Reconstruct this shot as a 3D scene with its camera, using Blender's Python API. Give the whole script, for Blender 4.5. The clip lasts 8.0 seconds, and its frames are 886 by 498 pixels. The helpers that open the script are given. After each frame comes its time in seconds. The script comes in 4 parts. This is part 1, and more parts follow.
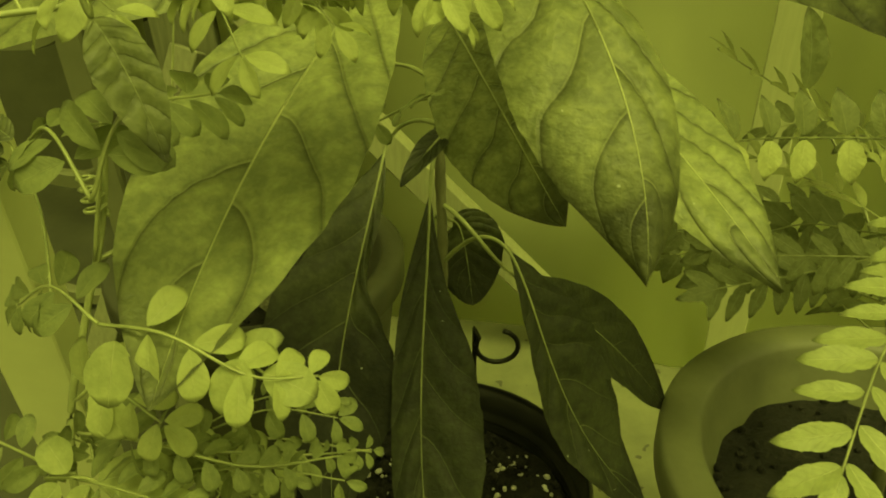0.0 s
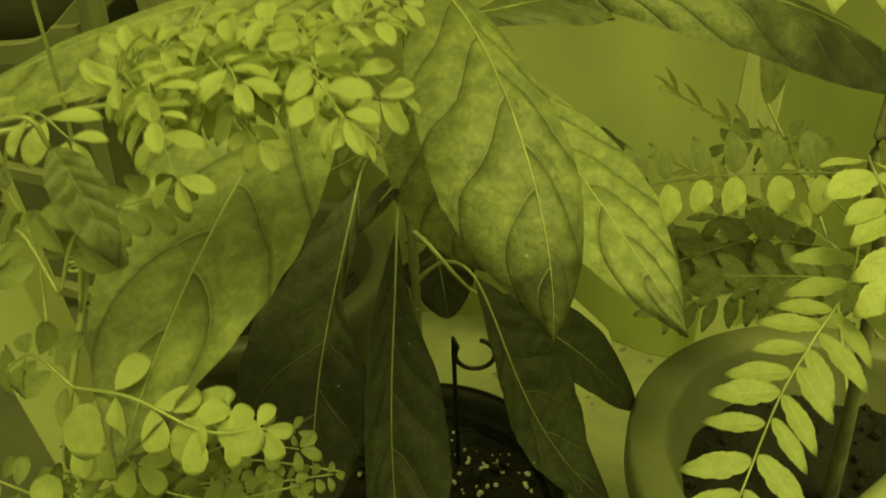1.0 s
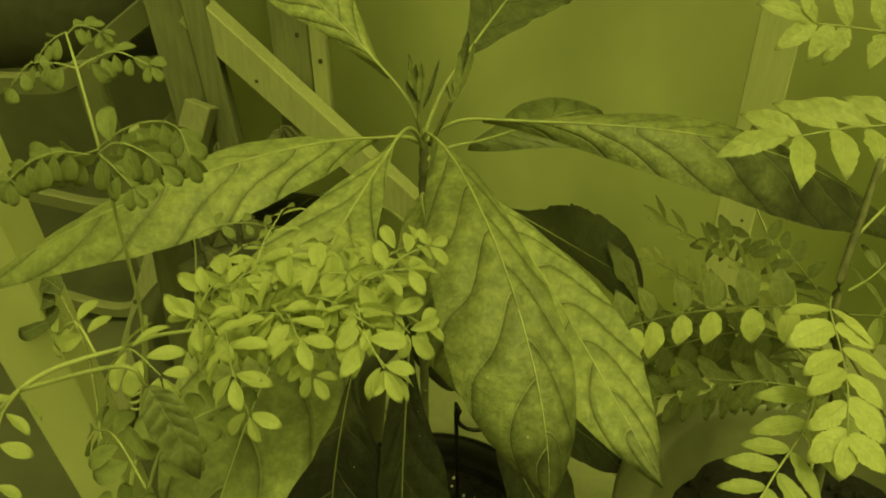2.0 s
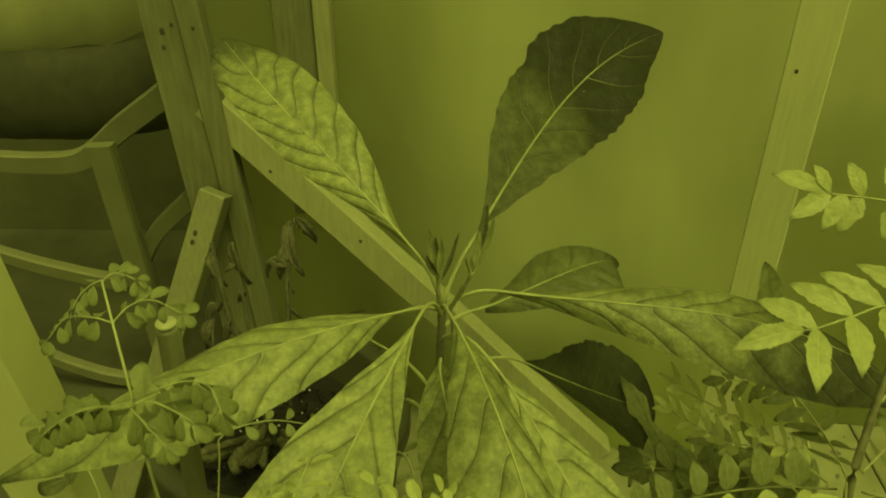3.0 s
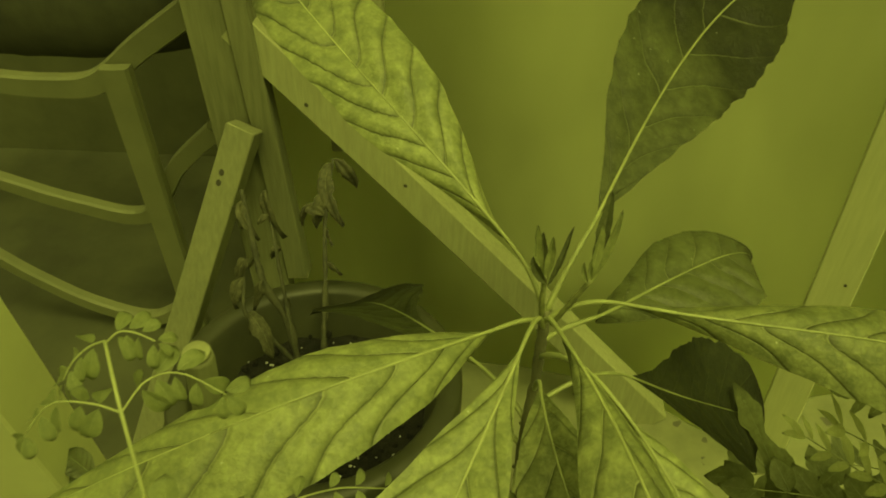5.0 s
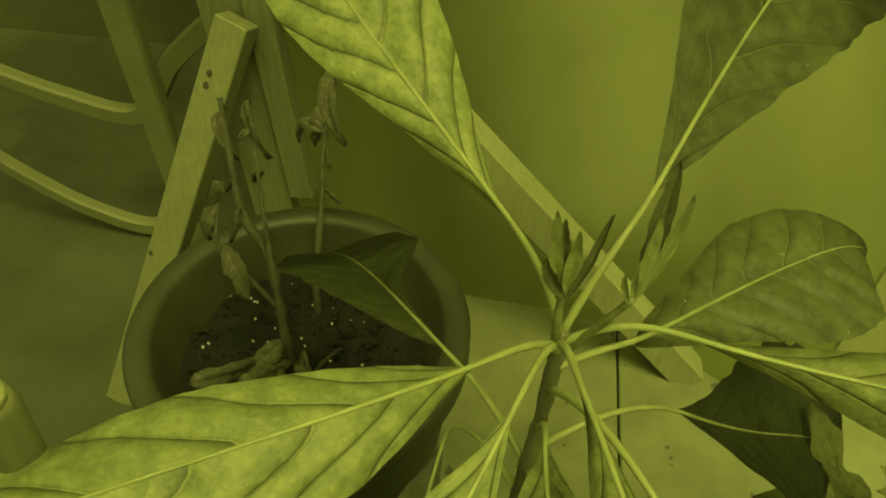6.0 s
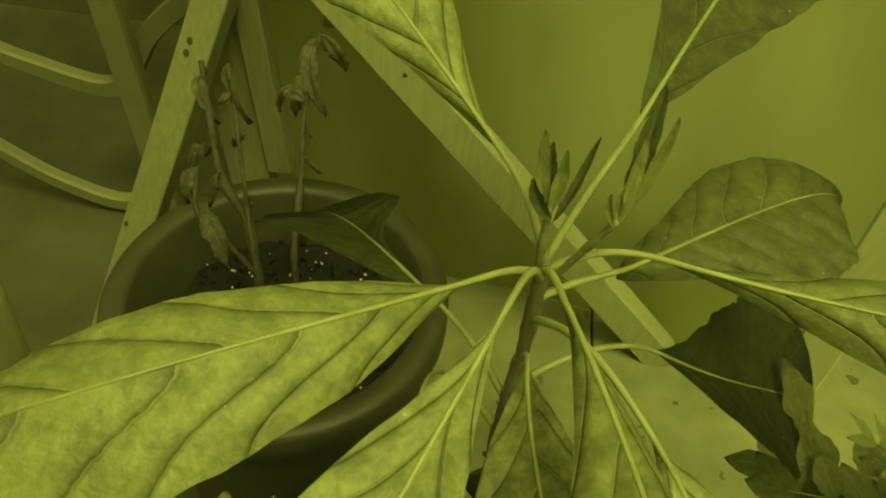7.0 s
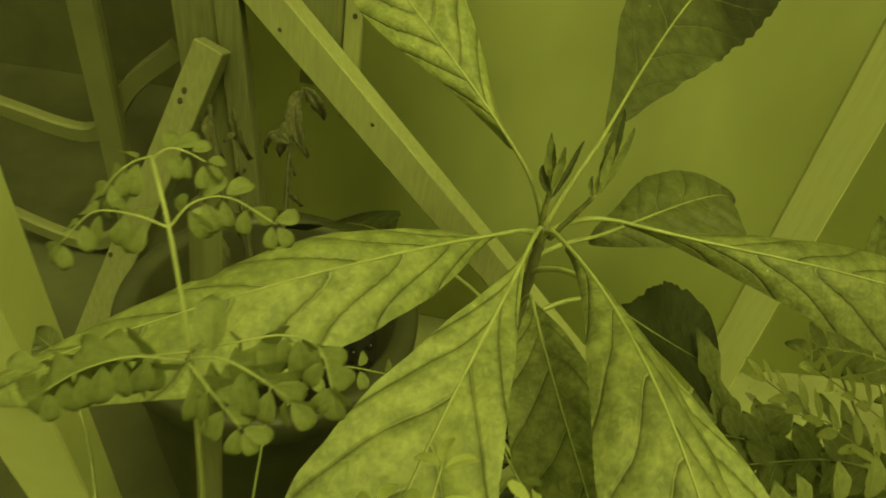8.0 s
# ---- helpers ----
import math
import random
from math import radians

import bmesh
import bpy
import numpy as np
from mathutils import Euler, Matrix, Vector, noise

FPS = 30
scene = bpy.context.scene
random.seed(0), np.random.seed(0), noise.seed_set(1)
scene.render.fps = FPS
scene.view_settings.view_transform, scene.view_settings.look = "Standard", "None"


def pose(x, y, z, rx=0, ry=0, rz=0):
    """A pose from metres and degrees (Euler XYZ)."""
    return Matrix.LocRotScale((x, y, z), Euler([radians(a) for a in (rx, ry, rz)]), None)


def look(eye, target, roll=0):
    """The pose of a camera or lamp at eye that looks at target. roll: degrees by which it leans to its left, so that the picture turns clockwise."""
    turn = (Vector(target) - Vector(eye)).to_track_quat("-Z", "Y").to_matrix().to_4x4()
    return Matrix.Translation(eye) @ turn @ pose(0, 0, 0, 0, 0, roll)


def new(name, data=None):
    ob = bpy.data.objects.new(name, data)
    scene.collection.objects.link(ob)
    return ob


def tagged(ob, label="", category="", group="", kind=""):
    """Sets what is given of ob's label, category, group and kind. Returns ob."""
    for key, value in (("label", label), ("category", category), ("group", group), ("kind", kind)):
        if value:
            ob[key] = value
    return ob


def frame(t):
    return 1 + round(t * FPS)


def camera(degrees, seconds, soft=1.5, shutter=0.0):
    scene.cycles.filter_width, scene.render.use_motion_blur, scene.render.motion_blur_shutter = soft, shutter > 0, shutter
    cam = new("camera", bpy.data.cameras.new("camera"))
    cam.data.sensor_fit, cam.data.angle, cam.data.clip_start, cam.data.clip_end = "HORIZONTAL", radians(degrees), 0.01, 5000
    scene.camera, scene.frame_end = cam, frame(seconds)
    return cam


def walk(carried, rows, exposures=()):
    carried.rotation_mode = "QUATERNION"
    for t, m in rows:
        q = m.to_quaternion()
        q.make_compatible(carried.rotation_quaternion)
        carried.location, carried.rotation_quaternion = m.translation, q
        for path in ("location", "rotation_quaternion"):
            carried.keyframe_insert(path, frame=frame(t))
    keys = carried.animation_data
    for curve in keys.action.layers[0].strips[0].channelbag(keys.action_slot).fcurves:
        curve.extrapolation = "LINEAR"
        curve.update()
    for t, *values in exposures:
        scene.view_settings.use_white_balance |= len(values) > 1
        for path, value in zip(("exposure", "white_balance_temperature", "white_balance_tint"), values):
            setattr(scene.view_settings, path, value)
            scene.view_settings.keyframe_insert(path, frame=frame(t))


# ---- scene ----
cam = camera(58.5, 8.0, soft=1.8, shutter=0.25)
METRES, EYE, TILT, LEAN, TURN = 0.85, 0.80, -31.0, 0.0, 0.0
ROWS = [
    (0.0, 0.0, 0.0, 0.0, -0.0, -0.0, -0.0),
    (0.5, 0.027, -0.0131, -0.0121, 0.42, -0.56, 0.81),
    (1.0, 0.039, -0.0419, 0.0388, 1.16, -1.7, 1.16),
    (2.5, 0.0234, -0.1255, 0.2046, 0.93, -3.87, -0.47),
    (3.0, 0.0181, -0.1058, 0.2706, 1.23, -2.16, -0.64),
    (3.5, 0.0166, -0.0771, 0.2912, 2.4, -1.71, -0.92),
    (4.0, -0.0097, -0.0297, 0.2937, 3.24, -3.16, -1.34),
    (4.5, -0.0489, -0.0182, 0.296, 1.85, -4.76, -1.46),
    (6.0, -0.0231, 0.2166, 0.3224, 6.16, -15.39, -5.23),
    (6.5, -0.0237, 0.2437, 0.2977, 6.75, -15.82, -5.85),
    (7.0, -0.024, 0.2055, 0.293, 4.68, -15.43, -6.75),
    (7.5, -0.045, 0.1411, 0.2844, 0.35, -12.89, -8.09),
    (8.0, -0.0835, 0.0392, 0.2646, -1.52, -9.8, -8.16),
]
walk(cam, [(t, pose(0, 0, EYE, TILT, LEAN, TURN) @ pose(METRES * x, METRES * y, METRES * z, 90 + pitch, roll, yaw)) for t, x, y, z, yaw, pitch, roll in ROWS],
     exposures=[(0.0, 0.19), (1.2, 0.09), (2.5, -0.08), (4.5, -0.06), (6.0, 0.08), (6.5, 0.10), (8.0, 0.02)])

# ---- light ----
TINT = (0.975, 1.0, 0.235, 1.0)          # daylight through one yellow-green filter
world = bpy.data.worlds.new("sky")
scene.world = world
world.use_nodes = True
wn, wl = world.node_tree.nodes, world.node_tree.links
sky = wn.new("ShaderNodeTexSky")
sky.sky_type, sky.sun_disc = "NISHITA", False
sky.sun_elevation, sky.sun_rotation = radians(69), radians(150)
sky.air_density, sky.dust_density = 1.0, 4.0
grey = wn.new("ShaderNodeRGBToBW")
mul = wn.new("ShaderNodeMix")
mul.data_type, mul.blend_type = "RGBA", "MULTIPLY"
mul.inputs[0].default_value = 1.0
mul.inputs[7].default_value = TINT
wl.new(sky.outputs[0], grey.inputs[0])
wl.new(grey.outputs[0], mul.inputs[6])
wl.new(mul.outputs[2], wn["Background"].inputs[0])
wn["Background"].inputs[1].default_value = 0.165

sun_data = bpy.data.lights.new("sun", "SUN")
sun_data.energy, sun_data.angle, sun_data.color = 1.2, radians(20), TINT[:3]
sun = new("sun", sun_data)
sun.matrix_basis = look((0.5, -0.35, 3.1), (0, 0.5, 0.5))


# ---- materials ----
def nodes_of(name):
    m = bpy.data.materials.new(name)
    m.use_nodes = True
    return m, m.node_tree.nodes, m.node_tree.links, m.node_tree.nodes["Principled BSDF"]


def math_node(n, l, op, a, b=None, c=None):
    q = n.new("ShaderNodeMath")
    q.operation = op
    for i, v in enumerate((a, b, c)):
        if v is None:
            continue
        if isinstance(v, (int, float)):
            q.inputs[i].default_value = v
        else:
            l.new(v, q.inputs[i])
    return q.outputs[0]


def ramp(n, l, fac, stops):
    r = n.new("ShaderNodeValToRGB")
    while len(r.color_ramp.elements) < len(stops):
        r.color_ramp.elements.new(0.5)
    for e, (p, c) in zip(r.color_ramp.elements, stops):
        e.position, e.color = p, (*c, 1)
    l.new(fac, r.inputs[0])
    return r.outputs[0]


def tex(n, l, scale, detail=4, rough=0.55, coord="Object", stretch=(1, 1, 1)):
    tc = n.new("ShaderNodeTexCoord")
    mp = n.new("ShaderNodeMapping")
    mp.inputs["Scale"].default_value = stretch
    t = n.new("ShaderNodeTexNoise")
    t.inputs["Scale"].default_value, t.inputs["Detail"].default_value, t.inputs["Roughness"].default_value = scale, detail, rough
    l.new(tc.outputs[coord], mp.inputs[0])
    l.new(mp.outputs[0], t.inputs[0])
    return t.outputs[0]


def bump(n, l, bsdf, height, strength, dist):
    b = n.new("ShaderNodeBump")
    b.inputs["Strength"].default_value, b.inputs["Distance"].default_value = strength, dist
    l.new(height, b.inputs["Height"])
    l.new(b.outputs[0], bsdf.inputs["Normal"])


def surface(name, dark, light, scale, rough=0.7, stretch=(1, 1, 1), bump_s=0.3, bump_d=0.002, spots=0.0, metal=0.0):
    m, n, l, p = nodes_of(name)
    f = tex(n, l, scale, 6, 0.6, "Object", stretch)
    f2 = tex(n, l, scale * 0.18, 3, 0.5)
    mix = math_node(n, l, "MULTIPLY_ADD", f2, 0.5, math_node(n, l, "MULTIPLY", f, 0.5))
    col = ramp(n, l, mix, [(0.36, dark), (0.64, light)])
    if spots:
        s = tex(n, l, 38, 2, 0.4)
        fac = math_node(n, l, "GREATER_THAN", s, spots)
        mx = n.new("ShaderNodeMix")
        mx.data_type = "RGBA"
        l.new(math_node(n, l, "MULTIPLY", fac, 0.75), mx.inputs[0])
        l.new(col, mx.inputs[6])
        mx.inputs[7].default_value = (0.06, 0.055, 0.04, 1)
        col = mx.outputs[2]
    l.new(col, p.inputs["Base Color"])
    p.inputs["Roughness"].default_value, p.inputs["Metallic"].default_value = rough, metal
    bump(n, l, p, f, bump_s, bump_d)
    return m


def leaf_material(name, blade, blade2, vein, rough=0.42, translucent=0.25, blotch=110, crease_shade=0.55, tip=0.93, unit=1.0, net_depth=0.12):
    """A leaf blade: a pale midrib, side veins with the shade of their creases painted into the colour, and mottling
    between them, on the blade's own lines. unit is the true length of a mesh that is one long.
    """
    m, n, l, p = nodes_of(name)
    blotch = blotch * unit
    uv, ph = n.new("ShaderNodeUVMap"), n.new("ShaderNodeUVMap")
    uv.uv_map, ph.uv_map = "blade", "vein"
    sep, pse = n.new("ShaderNodeSeparateXYZ"), n.new("ShaderNodeSeparateXYZ")
    l.new(uv.outputs[0], sep.inputs[0])
    l.new(ph.outputs[0], pse.inputs[0])
    across = math_node(n, l, "ABSOLUTE", math_node(n, l, "MULTIPLY_ADD", sep.outputs[0], 2.0, -1.0))
    fr = math_node(n, l, "FRACT", pse.outputs[0])
    g = lambda v: (v, v, v)
    # darkens the colour beside each side vein, standing in for shaded creases
    shade = ramp(n, l, fr, [(0.0, g(1 - crease_shade)), (0.025, g(1 - crease_shade * 0.8)), (0.08, g(1 - crease_shade * 0.38)), (0.22, g(1 - crease_shade * 0.10)), (0.5, g(1.0)), (0.93, g(0.96)), (1.0, g(1 - crease_shade * 0.7))])
    line = ramp(n, l, fr, [(0.0, g(1)), (0.012, g(0)), (0.965, g(0)), (1.0, g(1))])
    line = math_node(n, l, "MULTIPLY", line, math_node(n, l, "MULTIPLY_ADD", across, -0.75, 0.85))
    rib_w = math_node(n, l, "MULTIPLY_ADD", sep.outputs[1], -0.022, 0.030)
    rib = math_node(n, l, "SUBTRACT", 1.0, math_node(n, l, "MINIMUM", math_node(n, l, "DIVIDE", across, rib_w), 1.0))
    rib = math_node(n, l, "MINIMUM", math_node(n, l, "MULTIPLY", rib, 2.2), 1.0)
    fine = tex(n, l, blotch, 5, 0.62)
    cell = math_node(n, l, "MULTIPLY_ADD", tex(n, l, blotch * 0.3, 3, 0.5), 0.28, math_node(n, l, "MULTIPLY", fine, 0.72))
    net = n.new("ShaderNodeTexVoronoi")
    net.feature = "DISTANCE_TO_EDGE"
    net.inputs["Scale"].default_value = blotch * 2.1
    co = n.new("ShaderNodeTexCoord")
    warp = n.new("ShaderNodeMix")
    warp.data_type, warp.blend_type = "RGBA", "ADD"
    warp.inputs[0].default_value = 0.004 / unit
    l.new(co.outputs["Object"], warp.inputs[6])
    l.new(tex(n, l, 160 * unit, 3), warp.inputs[7])
    l.new(warp.outputs[2], net.inputs[0])
    seam = ramp(n, l, net.outputs[0], [(0.0, g(0.0)), (0.22, g(0.45)), (0.60, g(1.0))])
    cell = math_node(n, l, "MULTIPLY_ADD", seam, net_depth * 0.75, math_node(n, l, "SUBTRACT", cell, net_depth * 0.55))
    base = ramp(n, l, cell, [(0.36, blade), (0.66, blade2)])
    dark_end = math_node(n, l, "MULTIPLY_ADD", tex(n, l, 45 * unit, 3), 0.22, math_node(n, l, "SUBTRACT", sep.outputs[1], 0.11))
    dark_end = math_node(n, l, "MULTIPLY_ADD", math_node(n, l, "POWER", across, 4.0), 0.05, dark_end)
    shade = math_node(n, l, "MULTIPLY", shade, ramp(n, l, dark_end, [(tip - 0.08, g(1.0)), (min(1.0, tip + 0.06), g(0.32))]))
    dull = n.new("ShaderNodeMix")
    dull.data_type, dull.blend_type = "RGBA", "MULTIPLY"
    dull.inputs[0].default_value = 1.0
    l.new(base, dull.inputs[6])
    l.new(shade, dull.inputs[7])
    mx = n.new("ShaderNodeMix")
    mx.data_type = "RGBA"
    l.new(math_node(n, l, "MAXIMUM", rib, math_node(n, l, "MULTIPLY", line, 0.62)), mx.inputs[0])
    l.new(dull.outputs[2], mx.inputs[6])
    mx.inputs[7].default_value = (*vein, 1)
    # dusty grains and tiny glints, both painted as pale specks
    vor = n.new("ShaderNodeTexVoronoi")
    vor.inputs["Scale"].default_value = 95 * unit
    tc = n.new("ShaderNodeTexCoord")
    l.new(tc.outputs["Object"], vor.inputs[0])
    speck = math_node(n, l, "MULTIPLY", math_node(n, l, "LESS_THAN", vor.outputs[0], 0.055), math_node(n, l, "GREATER_THAN", tex(n, l, 60 * unit, 2), 0.55))
    dust_glint = n.new("ShaderNodeMix")
    dust_glint.data_type = "RGBA"
    l.new(math_node(n, l, "MULTIPLY", speck, 0.7), dust_glint.inputs[0])
    l.new(mx.outputs[2], dust_glint.inputs[6])
    dust_glint.inputs[7].default_value = (0.55, 0.57, 0.42, 1)
    l.new(dust_glint.outputs[2], p.inputs["Base Color"])
    p.inputs["Specular IOR Level"].default_value = 0.35
    l.new(math_node(n, l, "MULTIPLY_ADD", fine, 0.25, rough - 0.12), p.inputs["Roughness"])
    h = math_node(n, l, "MULTIPLY_ADD", tex(n, l, 240 * unit, 4), 0.35, math_node(n, l, "MULTIPLY", fine, 0.6))
    h = math_node(n, l, "MULTIPLY_ADD", seam, net_depth, math_node(n, l, "MULTIPLY_ADD", shade, 0.7, h))
    h = math_node(n, l, "ADD", h, rib)
    bump(n, l, p, h, 0.75, 0.0020)
    tr = n.new("ShaderNodeBsdfTranslucent")
    l.new(mx.outputs[2], tr.inputs[0])
    ms = n.new("ShaderNodeMixShader")
    ms.inputs[0].default_value = translucent
    l.new(p.outputs[0], ms.inputs[1])
    l.new(tr.outputs[0], ms.inputs[2])
    l.new(ms.outputs[0], n["Material Output"].inputs[0])
    return m


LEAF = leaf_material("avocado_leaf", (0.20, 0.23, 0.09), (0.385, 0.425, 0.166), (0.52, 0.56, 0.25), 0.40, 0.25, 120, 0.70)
LEAF_TIP = leaf_material("avocado_leaf_dark_end", (0.14, 0.161, 0.063), (0.30, 0.33, 0.129), (0.52, 0.56, 0.25), 0.40, 0.25, 120, 0.70, 0.62)
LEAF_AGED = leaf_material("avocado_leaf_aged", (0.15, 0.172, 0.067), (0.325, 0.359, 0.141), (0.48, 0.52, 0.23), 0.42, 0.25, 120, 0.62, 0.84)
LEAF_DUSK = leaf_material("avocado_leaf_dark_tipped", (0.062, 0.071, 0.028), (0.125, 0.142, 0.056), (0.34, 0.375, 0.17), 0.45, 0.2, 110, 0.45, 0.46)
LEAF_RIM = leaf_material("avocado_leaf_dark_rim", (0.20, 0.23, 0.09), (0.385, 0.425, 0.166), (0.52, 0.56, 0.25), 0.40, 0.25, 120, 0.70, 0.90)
# shade among the lower leaves is put into this darker copy
LEAF_SHADE_DEEP = leaf_material("avocado_leaf_shade_deep", (0.036, 0.042, 0.017), (0.085, 0.098, 0.039), (0.22, 0.245, 0.10), 0.5, 0.15, 110, 0.4, 0.56)
# mid-dark copy of the leaf green, with shade mixed into the colour
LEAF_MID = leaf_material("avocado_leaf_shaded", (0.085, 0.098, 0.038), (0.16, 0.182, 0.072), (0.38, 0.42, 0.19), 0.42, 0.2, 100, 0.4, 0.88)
# lower leaves again, their shade coloured in almost to black
LEAF_SHADE_DARK = leaf_material("avocado_leaf_shade_dark", (0.021, 0.025, 0.011), (0.050, 0.058, 0.023), (0.20, 0.225, 0.095), 0.55, 0.12, 110, 0.28)
LEAF_DRY = leaf_material("withered_leaf", (0.06, 0.06, 0.031), (0.16, 0.16, 0.083), (0.26, 0.26, 0.14), 0.7, 0.15, 150, 0.4)
MORINGA = leaf_material("moringa_leaflet", (0.40, 0.445, 0.175), (0.54, 0.59, 0.234), (0.56, 0.60, 0.29), 0.5, 0.40, 160, 0.05, unit=0.013, net_depth=0.05)
MORINGA_BROAD = leaf_material("moringa_leaflet_broad", (0.34, 0.385, 0.15), (0.50, 0.55, 0.22), (0.56, 0.60, 0.29), 0.5, 0.45, 160, 0.05, net_depth=0.05)
MORINGA_LONG = leaf_material("long_leaf", (0.10, 0.115, 0.045), (0.19, 0.213, 0.084), (0.27, 0.30, 0.135), 0.45, 0.3, 130, 0.3)
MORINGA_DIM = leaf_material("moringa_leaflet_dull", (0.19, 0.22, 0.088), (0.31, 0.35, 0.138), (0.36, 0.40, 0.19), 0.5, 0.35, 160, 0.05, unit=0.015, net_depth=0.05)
CURRY = leaf_material("curry_leaflet", (0.29, 0.33, 0.125), (0.42, 0.465, 0.18), (0.58, 0.62, 0.30), 0.4, 0.3, 160, 0.15, unit=0.027, net_depth=0.05)
# brighter copy: light on the outer leaflets is put into the colour
CURRY_LIT = leaf_material("curry_leaflet_lit", (0.42, 0.46, 0.18), (0.56, 0.61, 0.24), (0.58, 0.62, 0.30), 0.4, 0.3, 160, 0.15, unit=0.027, net_depth=0.05)
CURRY_BROAD = leaf_material("curry_leaflet_broad", (0.32, 0.36, 0.135), (0.45, 0.50, 0.195), (0.58, 0.62, 0.30), 0.4, 0.3, 160, 0.15, net_depth=0.05)
# darker copy: shade among the inner leaflets is put into the colour
CURRY_SHADE = leaf_material("curry_leaflet_shade", (0.145, 0.165, 0.064), (0.245, 0.275, 0.107), (0.34, 0.38, 0.18), 0.5, 0.3, 160, 0.2, unit=0.028, net_depth=0.05)
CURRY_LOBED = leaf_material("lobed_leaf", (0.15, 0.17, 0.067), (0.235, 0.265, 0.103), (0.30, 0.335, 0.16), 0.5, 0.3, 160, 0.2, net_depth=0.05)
YOUNG = leaf_material("young_leaf", (0.16, 0.18, 0.07), (0.29, 0.325, 0.125), (0.42, 0.46, 0.20), 0.45, 0.25, 200, 0.1, net_depth=0.0)
YOUNG_DARK = leaf_material("young_leaf_dark", (0.055, 0.062, 0.026), (0.11, 0.125, 0.05), (0.24, 0.27, 0.11), 0.45, 0.2, 200, 0.1, net_depth=0.0)
STALK = surface("green_stalk", (0.21, 0.235, 0.09), (0.36, 0.395, 0.165), 90, 0.45, bump_d=0.0006)
BARK = surface("brown_bark", (0.06, 0.061, 0.03), (0.18, 0.182, 0.09), 160, 0.8, (1, 1, 0.25), 0.6, 0.001)
DRY_BARK = surface("withered_bark", (0.028, 0.029, 0.015), (0.085, 0.087, 0.045), 190, 0.85, (1, 1, 0.3), 0.7, 0.0012)
BUD = surface("bud", (0.07, 0.075, 0.03), (0.22, 0.24, 0.09), 220, 0.5, bump_d=0.0006)
PALE = surface("pale_pine", (0.42, 0.445, 0.222), (0.51, 0.537, 0.268), 30, 0.65, (6, 6, 0.5), 0.35, 0.0008)
WOOD = surface("bare_pine", (0.233, 0.245, 0.122), (0.337, 0.355, 0.177), 30, 0.65, (6, 6, 0.5), 0.35, 0.0008)
WOOD_DULL = surface("dull_pine", (0.118, 0.125, 0.0625), (0.205, 0.216, 0.108), 30, 0.75, (6, 6, 0.5), 0.4, 0.001)
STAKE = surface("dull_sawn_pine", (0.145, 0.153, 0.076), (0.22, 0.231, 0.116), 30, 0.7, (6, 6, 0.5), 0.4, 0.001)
KNOT = surface("knot", (0.03, 0.03, 0.02), (0.07, 0.065, 0.04), 200, 0.8)
WHITE = surface("white_paint", (0.59, 0.62, 0.31), (0.71, 0.75, 0.375), 12, 0.5, bump_s=0.1)
FLOOR = surface("speckled_floor_board", (0.143, 0.15, 0.0748), (0.259, 0.273, 0.136), 14, 0.55, bump_s=0.12, spots=0.69)
EARTH = surface("bare_earth", (0.036, 0.038, 0.019), (0.085, 0.09, 0.045), 6, 0.95, bump_s=0.3, bump_d=0.004)
SOIL = surface("potting_soil", (0.003, 0.003, 0.002), (0.017, 0.016, 0.011), 150, 0.95, bump_s=0.9, bump_d=0.006)
PERLITE = surface("perlite", (0.40, 0.40, 0.30), (0.70, 0.70, 0.58), 300, 0.9)
CLAY = surface("clay_coloured_plastic", (0.114, 0.12, 0.06), (0.18, 0.19, 0.095), 22, 0.5, bump_s=0.15)
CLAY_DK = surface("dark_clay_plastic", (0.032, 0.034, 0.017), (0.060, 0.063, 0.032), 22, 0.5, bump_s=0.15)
BLACK = surface("black_plastic", (0.010, 0.010, 0.008), (0.022, 0.022, 0.016), 40, 0.38, bump_s=0.1)
WIRE = surface("black_wire", (0.012, 0.012, 0.01), (0.03, 0.03, 0.022), 120, 0.4, metal=0.6)
TUBE = surface("pale_resin", (0.123, 0.13, 0.065), (0.171, 0.18, 0.09), 15, 0.45, bump_s=0.1)
DARK = surface("shade_panel", (0.066, 0.07, 0.035), (0.12, 0.126, 0.063), 6, 0.9)
PIPE = surface("pale_pipe", (0.294, 0.31, 0.155), (0.37, 0.39, 0.195), 15, 0.5, bump_s=0.08)
CUSHION = surface("brown_cushion", (0.030, 0.032, 0.016), (0.056, 0.059, 0.030), 30, 0.9)


def film_material():
    m, n, l, p = nodes_of("milky_plastic_film")
    # colour mottled to suggest soft patches of light and shadow on the film
    col = ramp(n, l, tex(n, l, 2.6, 3, 0.5, "Object", (1.3, 1, 0.7)), [(0.32, (0.62, 0.672, 0.32)), (0.66, (0.92, 0.986, 0.477))])
    l.new(col, p.inputs["Base Color"])
    p.inputs["Roughness"].default_value = 0.35
    tr = n.new("ShaderNodeBsdfTranslucent")
    l.new(col, tr.inputs[0])
    ms = n.new("ShaderNodeMixShader")
    ms.inputs[0].default_value = 0.90
    l.new(p.outputs[0], ms.inputs[1])
    l.new(tr.outputs[0], ms.inputs[2])
    l.new(ms.outputs[0], n["Material Output"].inputs[0])
    bump(n, l, p, tex(n, l, 5, 4, 0.5, "Object", (1, 1, 0.35)), 0.25, 0.02)
    return m


FILM = film_material()


